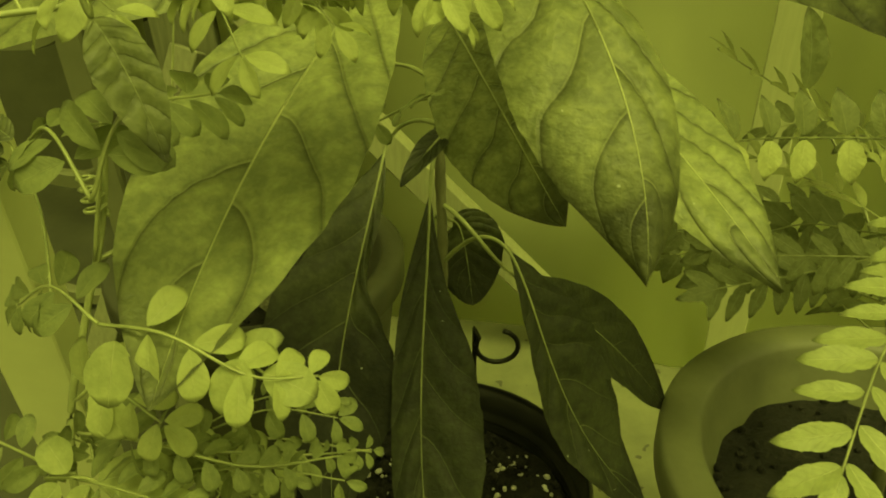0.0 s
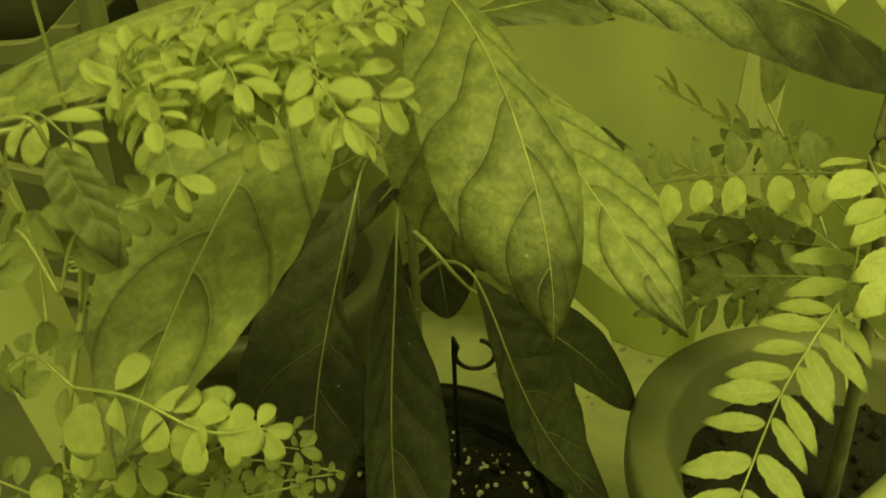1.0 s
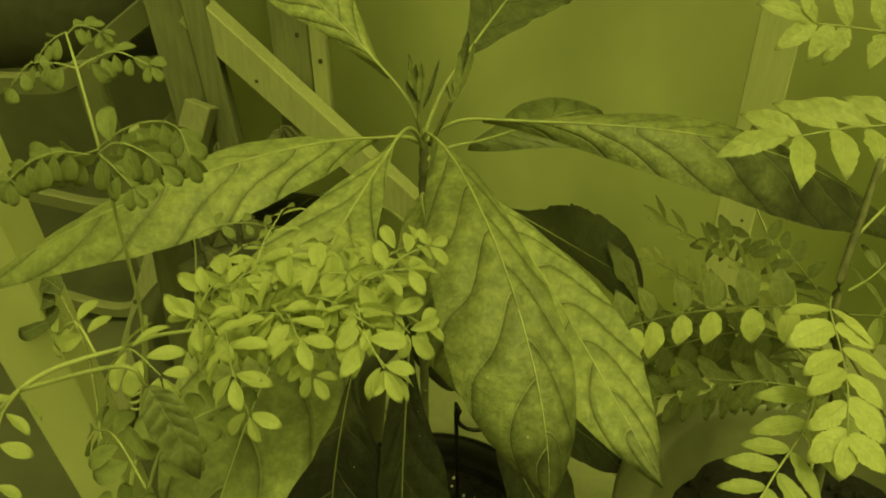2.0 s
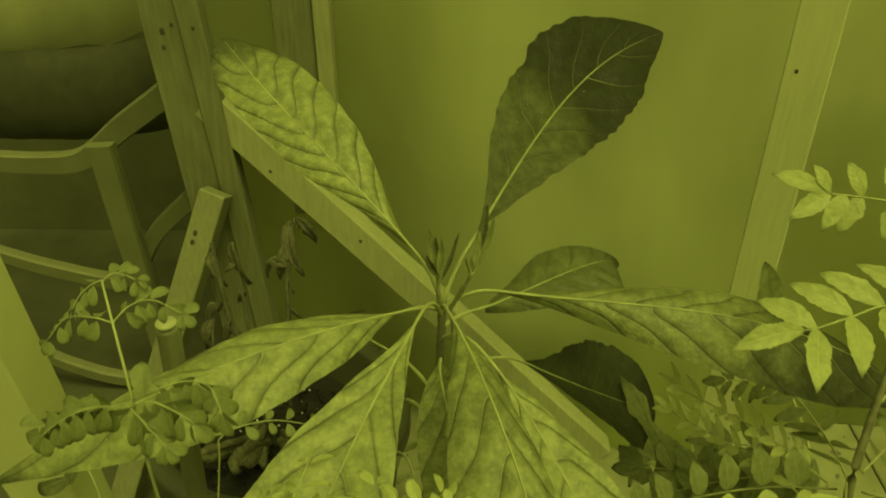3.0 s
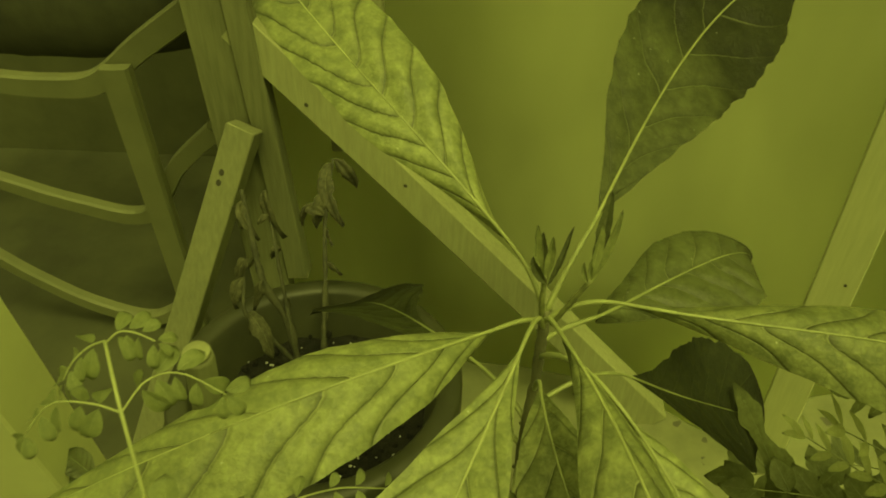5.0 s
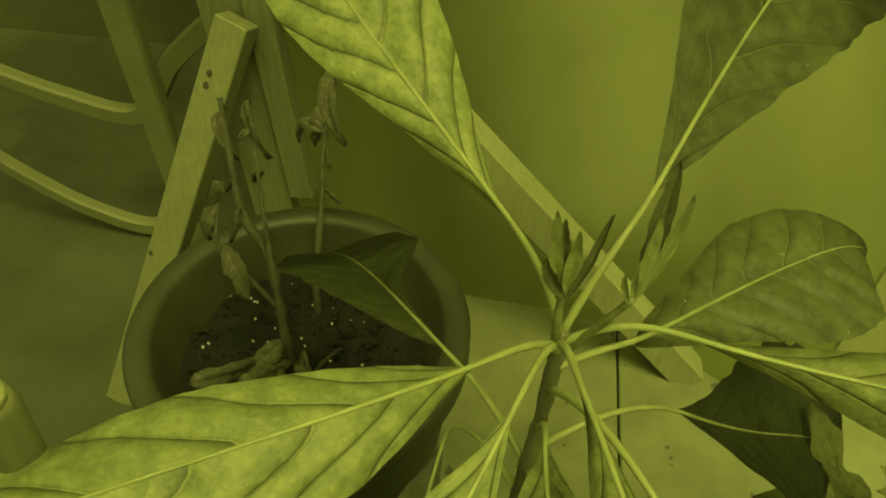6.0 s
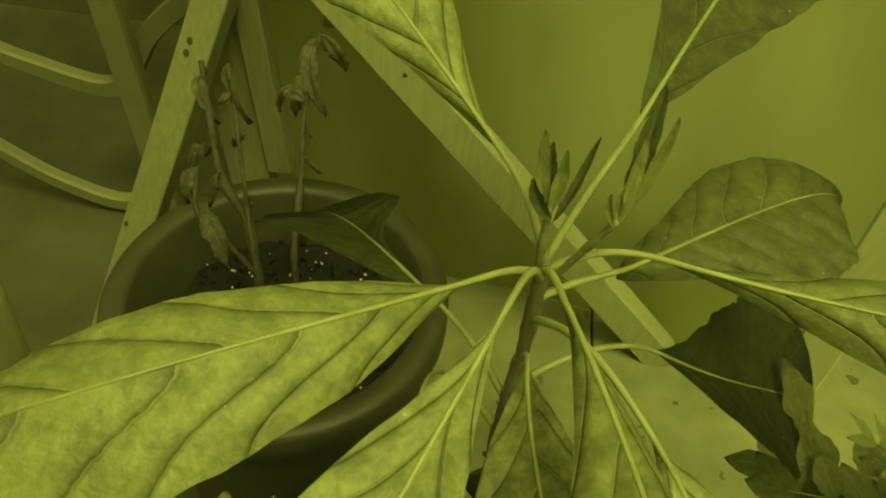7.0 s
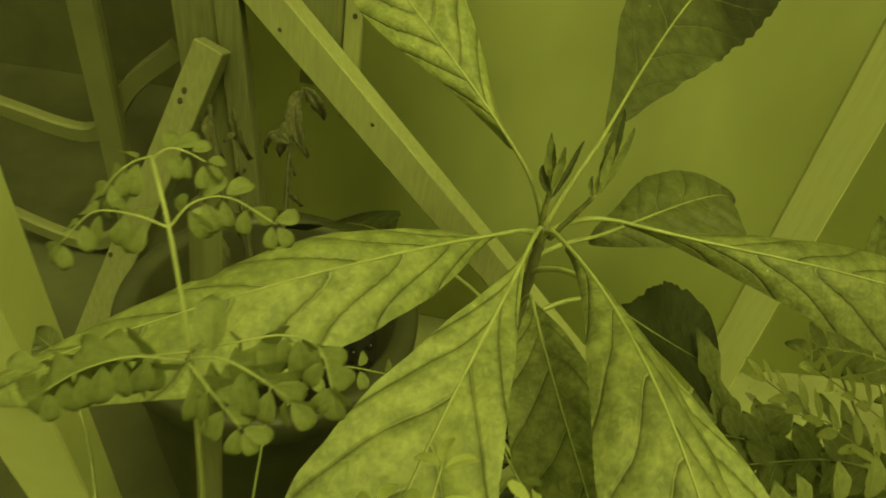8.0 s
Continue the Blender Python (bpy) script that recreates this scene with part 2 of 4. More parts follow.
# ---- building helpers ----
def part(name, bm, material, parent=None, label="", smooth=True):
    me = bpy.data.meshes.new(name)
    bm.to_mesh(me)
    bm.free()
    me.materials.append(material)
    if smooth:
        me.polygons.foreach_set("use_smooth", [True] * len(me.polygons))
    ob = new(name, me)
    if parent is not None:
        ob.parent = parent
    if label:
        tagged(ob, label)
    return ob


def share(name, me, parent, m):
    ob = new(name, me)
    ob.parent = parent
    ob.matrix_basis = m
    return ob


def empty(name, at, label, category, group=""):
    e = new(name)
    e.empty_display_size = 0.02
    e.location = at
    bpy.context.view_layer.update()
    return tagged(e, label, category, group)


def under(ob, thing):
    """World-placed mesh data under a thing that stands elsewhere."""
    ob.parent = thing
    ob.matrix_parent_inverse = thing.matrix_basis.inverted()
    return ob


def bezier(c, s):
    a, b, d, e = c
    return a * (1 - s) ** 3 + b * 3 * s * (1 - s) ** 2 + d * 3 * s * s * (1 - s) + e * s ** 3


def spline(pts, n):
    """Smooth points through a few given ones."""
    p = [Vector(q) for q in pts]
    p = [p[0] * 2 - p[1]] + p + [p[-1] * 2 - p[-2]]
    out = []
    for i in range(1, len(p) - 2):
        for k in range(n):
            s = k / n
            a, b, c, d = p[i - 1:i + 3]
            out.append(0.5 * ((2 * b) + (c - a) * s + (2 * a - 5 * b + 4 * c - d) * s * s + (3 * b - a - 3 * c + d) * s ** 3))
    out.append(p[-2])
    return out


def eased(values, s):
    """A smooth value at s, 0 to 1, through evenly spaced ones."""
    v = [2 * values[0] - values[1], *values, 2 * values[-1] - values[-2]]
    x = min(max(s, 0.0), 0.99999) * (len(values) - 1)
    i = int(x)
    k = x - i
    a, b, c, d = v[i:i + 4]
    return 0.5 * (2 * b + (c - a) * k + (2 * a - 5 * b + 4 * c - d) * k * k + (3 * b - a - 3 * c + d) * k ** 3)


def tube(bm, pts, r0, r1, sides=8, knots=0.0):
    rings = []
    up = Vector((0.13, 0.31, 0.94))
    for i, q in enumerate(pts):
        d = (pts[min(i + 1, len(pts) - 1)] - pts[max(i - 1, 0)]).normalized()
        x = d.cross(up)
        x = x.normalized() if x.length > 1e-4 else Vector((1, 0, 0))
        y = d.cross(x)
        s = i / (len(pts) - 1)
        r = r0 + (r1 - r0) * s
        if knots:
            r *= 1 + knots * noise.noise(q * 220)
        rings.append([bm.verts.new(q + x * (r * math.cos(2 * math.pi * k / sides)) + y * (r * math.sin(2 * math.pi * k / sides))) for k in range(sides)])
    for a, b in zip(rings, rings[1:]):
        for k in range(sides):
            bm.faces.new((a[k], a[(k + 1) % sides], b[(k + 1) % sides], b[k]))
    bm.faces.new(rings[0][::-1])
    bm.faces.new(rings[-1])
    return bm


def lathe(bm, profile, centre, sides=64):
    rings = [[bm.verts.new((centre[0] + r * math.cos(2 * math.pi * k / sides), centre[1] + r * math.sin(2 * math.pi * k / sides), centre[2] + z)) for k in range(sides)] for r, z in profile]
    for a, b in zip(rings, rings[1:]):
        for k in range(sides):
            bm.faces.new((a[k], a[(k + 1) % sides], b[(k + 1) % sides], b[k]))
    return bm


def plank(bm, a, b, w, d, face=(0, -1, 0), bevel=0.0015):
    """A sawn length of timber from a to b: w across, d deep away from the face."""
    a, b = Vector(a), Vector(b)
    z = (b - a).normalized()
    f = Vector(face)
    f = (f - z * f.dot(z)).normalized()
    x = z.cross(f)
    q = [bm.verts.new(e + x * (w / 2 * i) - f * (d * j)) for e in (a, b) for i, j in ((-1, 0), (1, 0), (1, 1), (-1, 1))]
    for idx in ((0, 1, 2, 3), (7, 6, 5, 4), (0, 4, 5, 1), (1, 5, 6, 2), (2, 6, 7, 3), (3, 7, 4, 0)):
        bm.faces.new([q[i] for i in idx])
    bmesh.ops.recalc_face_normals(bm, faces=bm.faces)
    bmesh.ops.bevel(bm, geom=list(bm.edges), offset=bevel, segments=1, affect="EDGES")
    return bm


def blade(bm, ctrl, half, hint, fold=0.25, pucker=0.0, pairs=8.5, slope=0.21, shape=(0.85, 0.75), nv=36, nu=12, seed=0, edge=0.03, curl=0.0, roll=0.0, tilt=0.0, left=None, right=None):
    """A leaf blade along a Bezier midrib, with a keel, puckers between the side veins and an uneven edge. left and right: six widths along each side, as shares of the outline."""
    c = [Vector(q) for q in ctrl]
    uvl, phl = bm.loops.layers.uv["blade"], bm.loops.layers.uv["vein"]

    def phase(s, u, side):
        return 20 + 0.5 * (side > 0) + 0.31 * seed + pairs * (s ** 0.9 - slope * abs(u) ** 1.2 + 0.055 * noise.noise(Vector((s * 3.2, u * 1.6 + 3 * side, seed * 5.7))))

    hint = Vector(hint).normalized()
    grid, uvs = [], {}
    for i in range(nv + 1):
        s = i / nv
        q = bezier(c, s)
        d = (bezier(c, min(s + 0.01, 1)) - bezier(c, max(s - 0.01, 0))).normalized()
        h = Matrix.Rotation(tilt + roll * s, 3, d) @ hint
        nrm = (h - d * h.dot(d)).normalized()
        x = d.cross(nrm)
        w = half * max(math.sin(math.pi * min(max(s, 0.0), 1.0) ** shape[0]), 0.0) ** shape[1]
        share_l, share_r = (eased(left, s) if left else 1.0), (eased(right, s) if right else 1.0)
        row = []
        for j in range(nu + 1):
            u = 2 * j / nu - 1
            au = abs(u)
            ed = (share_l if u < 0 else share_r) * ( 1 + edge * (noise.noise(Vector((s * 9, u * 0.3 + seed * 3.1, seed * 1.7))) + 0.7 * noise.noise(Vector((s * 30, seed + (u > 0), 4.4)))) * au ** 3)
            ang = fold * (1 if au > 0 else 0)
            off = x * (u * w * ed * math.cos(ang)) + nrm * (au * w * (share_l if u < 0 else share_r) * math.sin(ang))
            fr = phase(s, u, 1 if u > 0 else -1) % 1.0
            lift = pucker * min(1.0, 1.1 * w / half) ** 1.3 * (math.sin(math.pi * fr ** 0.8) ** 0.55 - 0.6) * min(1.0, au * 3.5) * (1 - au ** 3) * math.sin(math.pi * min(1, s * 1.02)) ** 0.5
            lift += w * 0.16 * noise.noise(Vector((s * 4, u * 1.4, seed * 2.3))) * au
            lift -= curl * half * au ** 2.5
            v = bm.verts.new(q + off + nrm * lift)
            uvs[v] = (0.5 + u / 2, s)
            row.append(v)
        grid.append(row)
    for a, b in zip(grid, grid[1:]):
        for j in range(nu):
            f = bm.faces.new((a[j], a[j + 1], b[j + 1], b[j]))
            for lp in f.loops:
                u, s = uvs[lp.vert]
                lp[uvl].uv = (u, s)
                lp[phl].uv = (phase(s, 2 * u - 1, 1 if j >= nu / 2 else -1), 0.0)
    return bm


def blade_bm():
    bm = bmesh.new()
    bm.loops.layers.uv.new("blade")
    bm.loops.layers.uv.new("vein")
    return bm


# ---- ground, floor, film wall ----
bm = bmesh.new()
bmesh.ops.create_grid(bm, x_segments=40, y_segments=40, size=60)
for v in bm.verts:
    v.co.z = -0.03 + 0.012 * noise.noise(v.co * 0.6)
tagged(part("ground", bm, EARTH), "bare brown earth round the plant frame", "ground", kind="structure")

floor = tagged(new("floor"), "pale floor boards with dark specks", "floor", kind="structure")
for i in range(5):
    bm = bmesh.new()
    x = 0.02 + i * 0.28
    # boards run on unseen past the film to bounce light onto it
    plank(bm, (x, -0.9, 0), (x, 2.60, 0), 0.277, 0.02, (0, 0, 1), 0.002)
    part("floor_board", bm, FLOOR, floor, smooth=False)

bm = bmesh.new()
NX, NZ = 90, 40
rows = []
for j in range(NZ + 1):
    row = []
    for i in range(NX + 1):
        x, z = -0.36 + 1.96 * i / NX, 0.002 + 2.2 * j / NZ
        w = 0.012 * noise.noise(Vector((x * 5, 0, z * 1.6))) + 0.006 * noise.noise(Vector((x * 14, 3, z * 3)))
        foot = 0.04 * min(1.0, max(0.0, (x + 0.10) / 0.25)) + 0.105 * math.exp(-((x - 0.37) / 0.11) ** 2)
        row.append(bm.verts.new((x, 1.112 + w * (1 - 6 * foot) - foot * max(0.0, 1 - z / 0.42) ** 1.4, z)))
    rows.append(row)
for a, b in zip(rows, rows[1:]):
    for i in range(NX):
        bm.faces.new((a[i], a[i + 1], b[i + 1], b[i]))
tagged(part("wall_film", bm, FILM), "milky plastic film stretched behind the wooden frame", "wall", kind="structure")


# ---- timber frame ----
def timber(name, a, b, w, d, face, label, mat=WOOD, knots=(), category="timber"):
    bm = bmesh.new()
    plank(bm, a, b, w, d, face)
    ob = tagged(part(name, bm, mat, smooth=False), label, category)
    av, bv = Vector(a), Vector(b)
    z = (bv - av).normalized()
    f = Vector(face)
    f = (f - z * f.dot(z)).normalized()
    x = z.cross(f)
    for s, u, r in knots:
        k = bmesh.new()
        q = av.lerp(bv, s) + x * (u * w)
        ring = [k.verts.new(q + f * 0.0012 + x * (r * math.cos(t * 0.6283) * 0.8) + z * (r * math.sin(t * 0.6283))) for t in range(10)]
        top = k.verts.new(q + f * 0.002)
        for t in range(10):
            k.faces.new((ring[t], ring[(t + 1) % 10], top))
        part("knot", k, KNOT, ob)
    return ob


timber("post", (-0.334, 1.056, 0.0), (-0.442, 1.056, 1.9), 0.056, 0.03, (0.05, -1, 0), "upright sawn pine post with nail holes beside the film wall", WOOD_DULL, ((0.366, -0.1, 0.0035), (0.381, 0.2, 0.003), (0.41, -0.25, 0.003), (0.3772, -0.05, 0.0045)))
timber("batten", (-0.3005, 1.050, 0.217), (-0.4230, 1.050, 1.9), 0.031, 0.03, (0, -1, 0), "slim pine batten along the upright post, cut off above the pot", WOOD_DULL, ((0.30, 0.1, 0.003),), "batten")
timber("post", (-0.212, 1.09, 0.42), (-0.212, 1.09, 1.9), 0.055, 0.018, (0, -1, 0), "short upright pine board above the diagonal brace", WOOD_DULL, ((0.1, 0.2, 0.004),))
# added strip: the board's lit side, made as a separate paler timber
timber("batten", (-0.172, 1.082, 0.38), (-0.172, 1.082, 1.9), 0.022, 0.03, (0, -1, 0), "paler pine strip that stands for the board's lit side", WOOD, ((0.1, 0.1, 0.004),), "batten")
timber("post", (0.417, 0.935, -0.03), (0.417, 0.935, 1.9), 0.051, 0.014, (-0.42, -1, 0), "pale upright pine post in front of the film wall", PALE, ((0.384, -0.22, 0.0028), (0.2, 0.2, 0.0025)))
timber("brace", (0.262, 0.985, 0.001), (-0.379, 1.062, 0.653), 0.044, 0.042, (0, -1, 0.05), "diagonal pine brace between floor and post", WOOD, ((0.62, 0.1, 0.003), (0.80, -0.2, 0.003)), "brace")
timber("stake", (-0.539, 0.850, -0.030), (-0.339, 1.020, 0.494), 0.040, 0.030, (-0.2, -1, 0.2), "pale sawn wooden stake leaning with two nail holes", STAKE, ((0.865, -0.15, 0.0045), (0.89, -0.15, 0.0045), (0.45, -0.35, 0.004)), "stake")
timber("post", (-0.356, 0.5760, -0.03), (-0.2658, 0.3606, 0.83), 0.048, 0.044, (0.1, -0.97, 0), "white painted post standing beside the moringa", WHITE, (), "post")


# ---- dim space left of the post ----
# added dark sheet, standing in for the unlit space behind the chair
bm = bmesh.new()
plank(bm, (-1.1, 1.75, -0.03), (-1.1, 1.75, 0.80), 1.7, 0.06, (0, -1, 0), 0.004)
tagged(part("wall_dim_backing", bm, DARK, smooth=False), "added dark panel standing for the dim space behind the frame", "wall", kind="structure")
# unseen blocker, added to darken the left of the film
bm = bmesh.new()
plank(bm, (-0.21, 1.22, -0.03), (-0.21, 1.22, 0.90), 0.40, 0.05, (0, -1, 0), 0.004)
tagged(part("wall_blocker_left", bm, DARK, smooth=False), "added dark panel that shades the film's left part from behind", "wall", kind="structure")
# unseen low blocker, added so the film dims towards the floor
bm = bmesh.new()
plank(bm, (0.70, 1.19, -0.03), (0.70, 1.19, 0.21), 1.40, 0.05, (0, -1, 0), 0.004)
tagged(part("wall_blocker_low", bm, DARK, smooth=False), "added knee-high dark strip that shades the film's foot from behind", "wall", kind="structure")

# another unseen blocker, added to dim the film on the right
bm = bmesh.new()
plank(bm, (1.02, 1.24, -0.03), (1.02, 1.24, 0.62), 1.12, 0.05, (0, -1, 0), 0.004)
tagged(part("wall_blocker_right", bm, DARK, smooth=False), "added dark panel that shades the film's right part from behind", "wall", kind="structure")

chair = empty("garden_chair", (-0.65, 1.2, -0.03), "pale resin garden chair half hidden behind the frame", "chair")


def chair_bar(name, pts, w0, w1):
    """A flat moulded resin strap, wide to the front and thin from the side."""
    path = spline(pts, 6)
    b = bmesh.new()
    rings = []
    for i, q in enumerate(path):
        d = (path[min(i + 1, len(path) - 1)] - path[max(i - 1, 0)]).normalized()
        x = d.cross(Vector((0, -1, 0))).normalized()
        w = w0 + (w1 - w0) * i / (len(path) - 1)
        rings.append([b.verts.new(q + x * (w * u) + Vector((0, v, 0))) for u, v in ((-1, 0.010), (-1, -0.004), (-0.86, -0.010), (0.86, -0.010), (1, -0.004), (1, 0.010))])
    for r1, r2 in zip(rings, rings[1:]):
        for k in range(6):
            b.faces.new((r1[k], r1[(k + 1) % 6], r2[(k + 1) % 6], r2[k]))
    b.faces.new(rings[0][::-1])
    b.faces.new(rings[-1])
    return under(part(name, b, TUBE, smooth=False), chair)


chair_bar("leg", [(-0.548, 1.150, 0.506), (-0.540, 1.150, 0.338), (-0.530, 1.150, 0.146), (-0.522, 1.150, -0.030)], 0.021, 0.019)
chair_bar("seat_edge", [(-0.834, 1.174, 0.474), (-0.753, 1.174, 0.465), (-0.670, 1.174, 0.460), (-0.592, 1.174, 0.469), (-0.517, 1.174, 0.525), (-0.435, 1.174, 0.582)], 0.014, 0.020)
chair_bar("stretcher", [(-0.887, 1.174, 0.321), (-0.808, 1.174, 0.291), (-0.689, 1.174, 0.249), (-0.572, 1.174, 0.232), (-0.502, 1.174, 0.329), (-0.431, 1.174, 0.397)], 0.010, 0.015)
chair_bar("stretcher", [(-0.867, 1.174, 0.132), (-0.804, 1.174, 0.079), (-0.717, 1.174, 0.024), (-0.614, 1.174, -0.005), (-0.532, 1.174, 0.044)], 0.010, 0.012)


b = bmesh.new()
rows = []
for j in range(13):
    a = math.pi * (j / 12 - 0.5)
    rows.append([b.verts.new((-1.06 + 0.58 * i / 16, 1.39 - 0.055 * math.cos(a) + 0.02 * math.sin(i * 0.4), 0.475 + 0.085 * math.sin(a) + 0.05 * (i / 16) ** 2 + 0.006 * noise.noise(Vector((i * 0.5, j * 0.4, 2))))) for i in range(17)])
for r1, r2 in zip(rows, rows[1:]):
    for i in range(16):
        b.faces.new((r1[i], r1[i + 1], r2[i + 1], r2[i]))
under(part("cushion", b, CUSHION, None, "dull brown padded cushion"), chair)
b = bmesh.new()
rows = []
for j in range(9):
    rows.append([b.verts.new((-1.06 + 0.56 * i / 24, 1.42 - 0.02 * math.sin(math.pi * j / 8) + 0.006 * math.sin(i * 1.9), 0.530 + 0.20 * j / 8 + 0.080 * (i / 24) ** 2 + 0.006 * math.sin(i * 0.9))) for i in range(25)])
for r1, r2 in zip(rows, rows[1:]):
    for i in range(24):
        b.faces.new((r1[i], r1[i + 1], r2[i + 1], r2[i]))
under(part("backrest", b, PIPE, None, "pale ribbed backrest"), chair)


# ---- pots ----
def pot(name, centre, r, height, rim, wall, mat, label, soil_drop, lip=0.02, ribs=0):
    e = empty(name, (centre[0], centre[1], 0.0), label, "flower pot")
    prof = [(0.0, 0.002), (r * 0.70, 0.0), (r * 0.72, 0.006)]
    for i in range(9):
        s = i / 8
        prof.append((r * (0.72 + 0.21 * s), 0.006 + (height - lip - 0.012) * s))
    prof += [(r * 0.985, height - lip), (r, height - lip + 0.004), (r, height - 0.005), (r - 0.004, height), (r - rim + 0.004, height), (r - rim, height - 0.005), (r - rim - 0.003, height - 0.02), (r - rim - wall, height - 0.026)]
    for k in range(ribs):
        z = height - 0.03 - k * 0.012
        prof += [(r - rim - wall, z), (r - rim - wall - 0.003, z - 0.004), (r - rim - wall - 0.003, z - 0.008)]
    prof += [(r * 0.86 - rim, height - soil_drop - 0.02)]
    b = bmesh.new()
    lathe(b, prof, (0, 0, 0))
    part("shell", b, mat, e)
    b = bmesh.new()
    sr = r - rim - wall
    rings = []
    for i in range(15):
        rr = sr * i / 14
        rings.append([b.verts.new((rr * math.cos(2 * math.pi * k / 48), rr * math.sin(2 * math.pi * k / 48), height - soil_drop + 0.010 * noise.noise(Vector((rr * 30 * math.cos(k / 7.64), rr * 30 * math.sin(k / 7.64), r * 50))))) for k in range(48)])
    for a, c in zip(rings, rings[1:]):
        for k in range(48):
            b.faces.new((a[k], a[(k + 1) % 48], c[(k + 1) % 48], c[k]))
    bmesh.ops.remove_doubles(b, verts=b.verts, dist=1e-5)
    part("soil", b, SOIL, e, "dark crumbly potting soil")
    return e


def crumbs(thing, centre, z, r, count, seed, mat, size, name, label):
    rnd = random.Random(seed)
    b = bmesh.new()
    for _ in range(count):
        a, q = rnd.uniform(0, 2 * math.pi), r * math.sqrt(rnd.random())
        s = size * rnd.uniform(0.5, 1.5)
        m = pose(centre[0] + q * math.cos(a), centre[1] + q * math.sin(a), z + s * 0.3, rnd.uniform(0, 360), rnd.uniform(0, 360), 0) @ Matrix.Diagonal((s, s * rnd.uniform(0.6, 1), s * 0.7, 1))
        bmesh.ops.create_icosphere(b, subdivisions=1, radius=1, matrix=m)
    ob = part(name, b, mat, None, label, smooth=False)
    under(ob, thing)
    return tagged(ob, kind="stuff")


black_pot = pot("flower_pot", (0.0, 0.466), 0.124, 0.30, 0.006, 0.003, BLACK, "round black plastic nursery pot holding the avocado", 0.05, 0.025, 3)
crumbs(black_pot, (0.0, 0.466), 0.252, 0.105, 260, 4, PERLITE, 0.0026, "perlite", "white perlite grains on dark soil")
crumbs(black_pot, (0.0, 0.466), 0.252, 0.108, 260, 5, SOIL, 0.005, "soil_crumb", "dark soil crumbs")
right_pot = pot("flower_pot", (0.348, 0.43), 0.180, 0.352, 0.034, 0.006, CLAY, "large round clay-coloured pot holding the curry plant", 0.052, 0.035)
crumbs(right_pot, (0.348, 0.43), 0.300, 0.14, 260, 6, SOIL, 0.004, "soil_crumb", "dark soil crumbs")
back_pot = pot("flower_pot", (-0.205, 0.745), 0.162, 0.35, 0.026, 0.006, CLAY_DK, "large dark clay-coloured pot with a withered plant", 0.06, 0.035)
crumbs(back_pot, (-0.205, 0.745), 0.292, 0.12, 220, 7, SOIL, 0.004, "soil_crumb", "dark soil crumbs")
crumbs(back_pot, (-0.205, 0.745), 0.293, 0.125, 80, 8, PERLITE, 0.0015, "perlite", "pale grains on dark soil")

# wire hook pushed into the black pot
hook = empty("wire_hook", (0.03, 0.52, 0.25), "bent black wire plant stake with a curled top", "plant stake")
b = bmesh.new()
pts = [(0.028, 0.525, 0.22), (0.027, 0.525, 0.33), (0.026, 0.525, 0.408)]
loop = [(0.045 + 0.0175 * math.cos(a), 0.522, 0.392 + 0.0165 * math.sin(a)) for a in [math.radians(150 + 19 * k) for k in range(16)]]
tube(b, spline(pts, 6) + [Vector(q) for q in loop], 0.0022, 0.0022, 8)
under(part("wire", b, WIRE), hook)


# ---- avocado ----
avocado = empty("avocado_plant", (0.0, 0.466, 0.25), "young avocado plant with large veined leaves in the black pot", "plant")
STEM = [(0.0, 0.466, 0.235), (-0.002, 0.464, 0.36), (0.0, 0.466, 0.50), (-0.002, 0.468, 0.60), (0.002, 0.476, 0.66), (0.004, 0.483, 0.712)]
b = bmesh.new()
tube(b, spline(STEM, 14), 0.0041, 0.0030, 10, 0.32)
under(part("stem", b, BARK, None, "thin brown woody stem"), avocado)
# scars and nodes on the stem
rnd = random.Random(19)
for k in range(14):
    q = spline(STEM, 10)[14 + (k * 5) % 36]
    a = rnd.uniform(0, 6.28)
    b = bmesh.new()
    bmesh.ops.create_icosphere(b, subdivisions=1, radius=1, matrix=Matrix.Translation(q + Vector((math.cos(a), math.sin(a), 0)) * 0.0034) @ Matrix.Diagonal((0.0018, 0.0018, 0.0012, 1)))
    under(part("node", b, BUD), avocado)

stem_pts = spline(STEM, 40)


def stem_at(z):
    return min(stem_pts, key=lambda q: abs(q.z - z)).copy()


def avocado_leaf(ctrl, half, hint, fold, pucker, mat, z, seed, curl, shape, left=None, right=None, tilt=0.0, roll=0.0, edge=0.04, pairs=8.5, slope=0.21, label=""):
    """One leaf of the plant: a blade on its midrib and the petiole that joins it to the stem at height z."""
    b = blade_bm()
    blade(b, ctrl, half, hint, fold, pucker, pairs, slope, shape, 88, 20, seed, edge, curl, roll, tilt, left, right)
    leaf = under(part("leaf", b, mat, None, label), avocado)
    base = Vector(ctrl[0])
    out = (Vector(ctrl[1]) - base).normalized()
    root = stem_at(z)
    gap = (base - root).length
    mid = root.lerp(base, 0.5) + Vector((0, 0, 0.18 * gap)) - out * 0.12 * gap
    b = bmesh.new()
    path = [bezier([root, mid, base - out * 0.3 * gap, base + out * 0.006], k / 14) for k in range(15)]
    rib = [bezier([Vector(q) for q in ctrl], k / 24) for k in range(1, 15)]
    path = path[:-1] + [q for q in rib if (q - base).length > 0.004]
    tube(b, path, 0.0018, 0.0003, 8, 0.05)
    pet = part("petiole", b, STALK)
    pet.parent = leaf
    return leaf


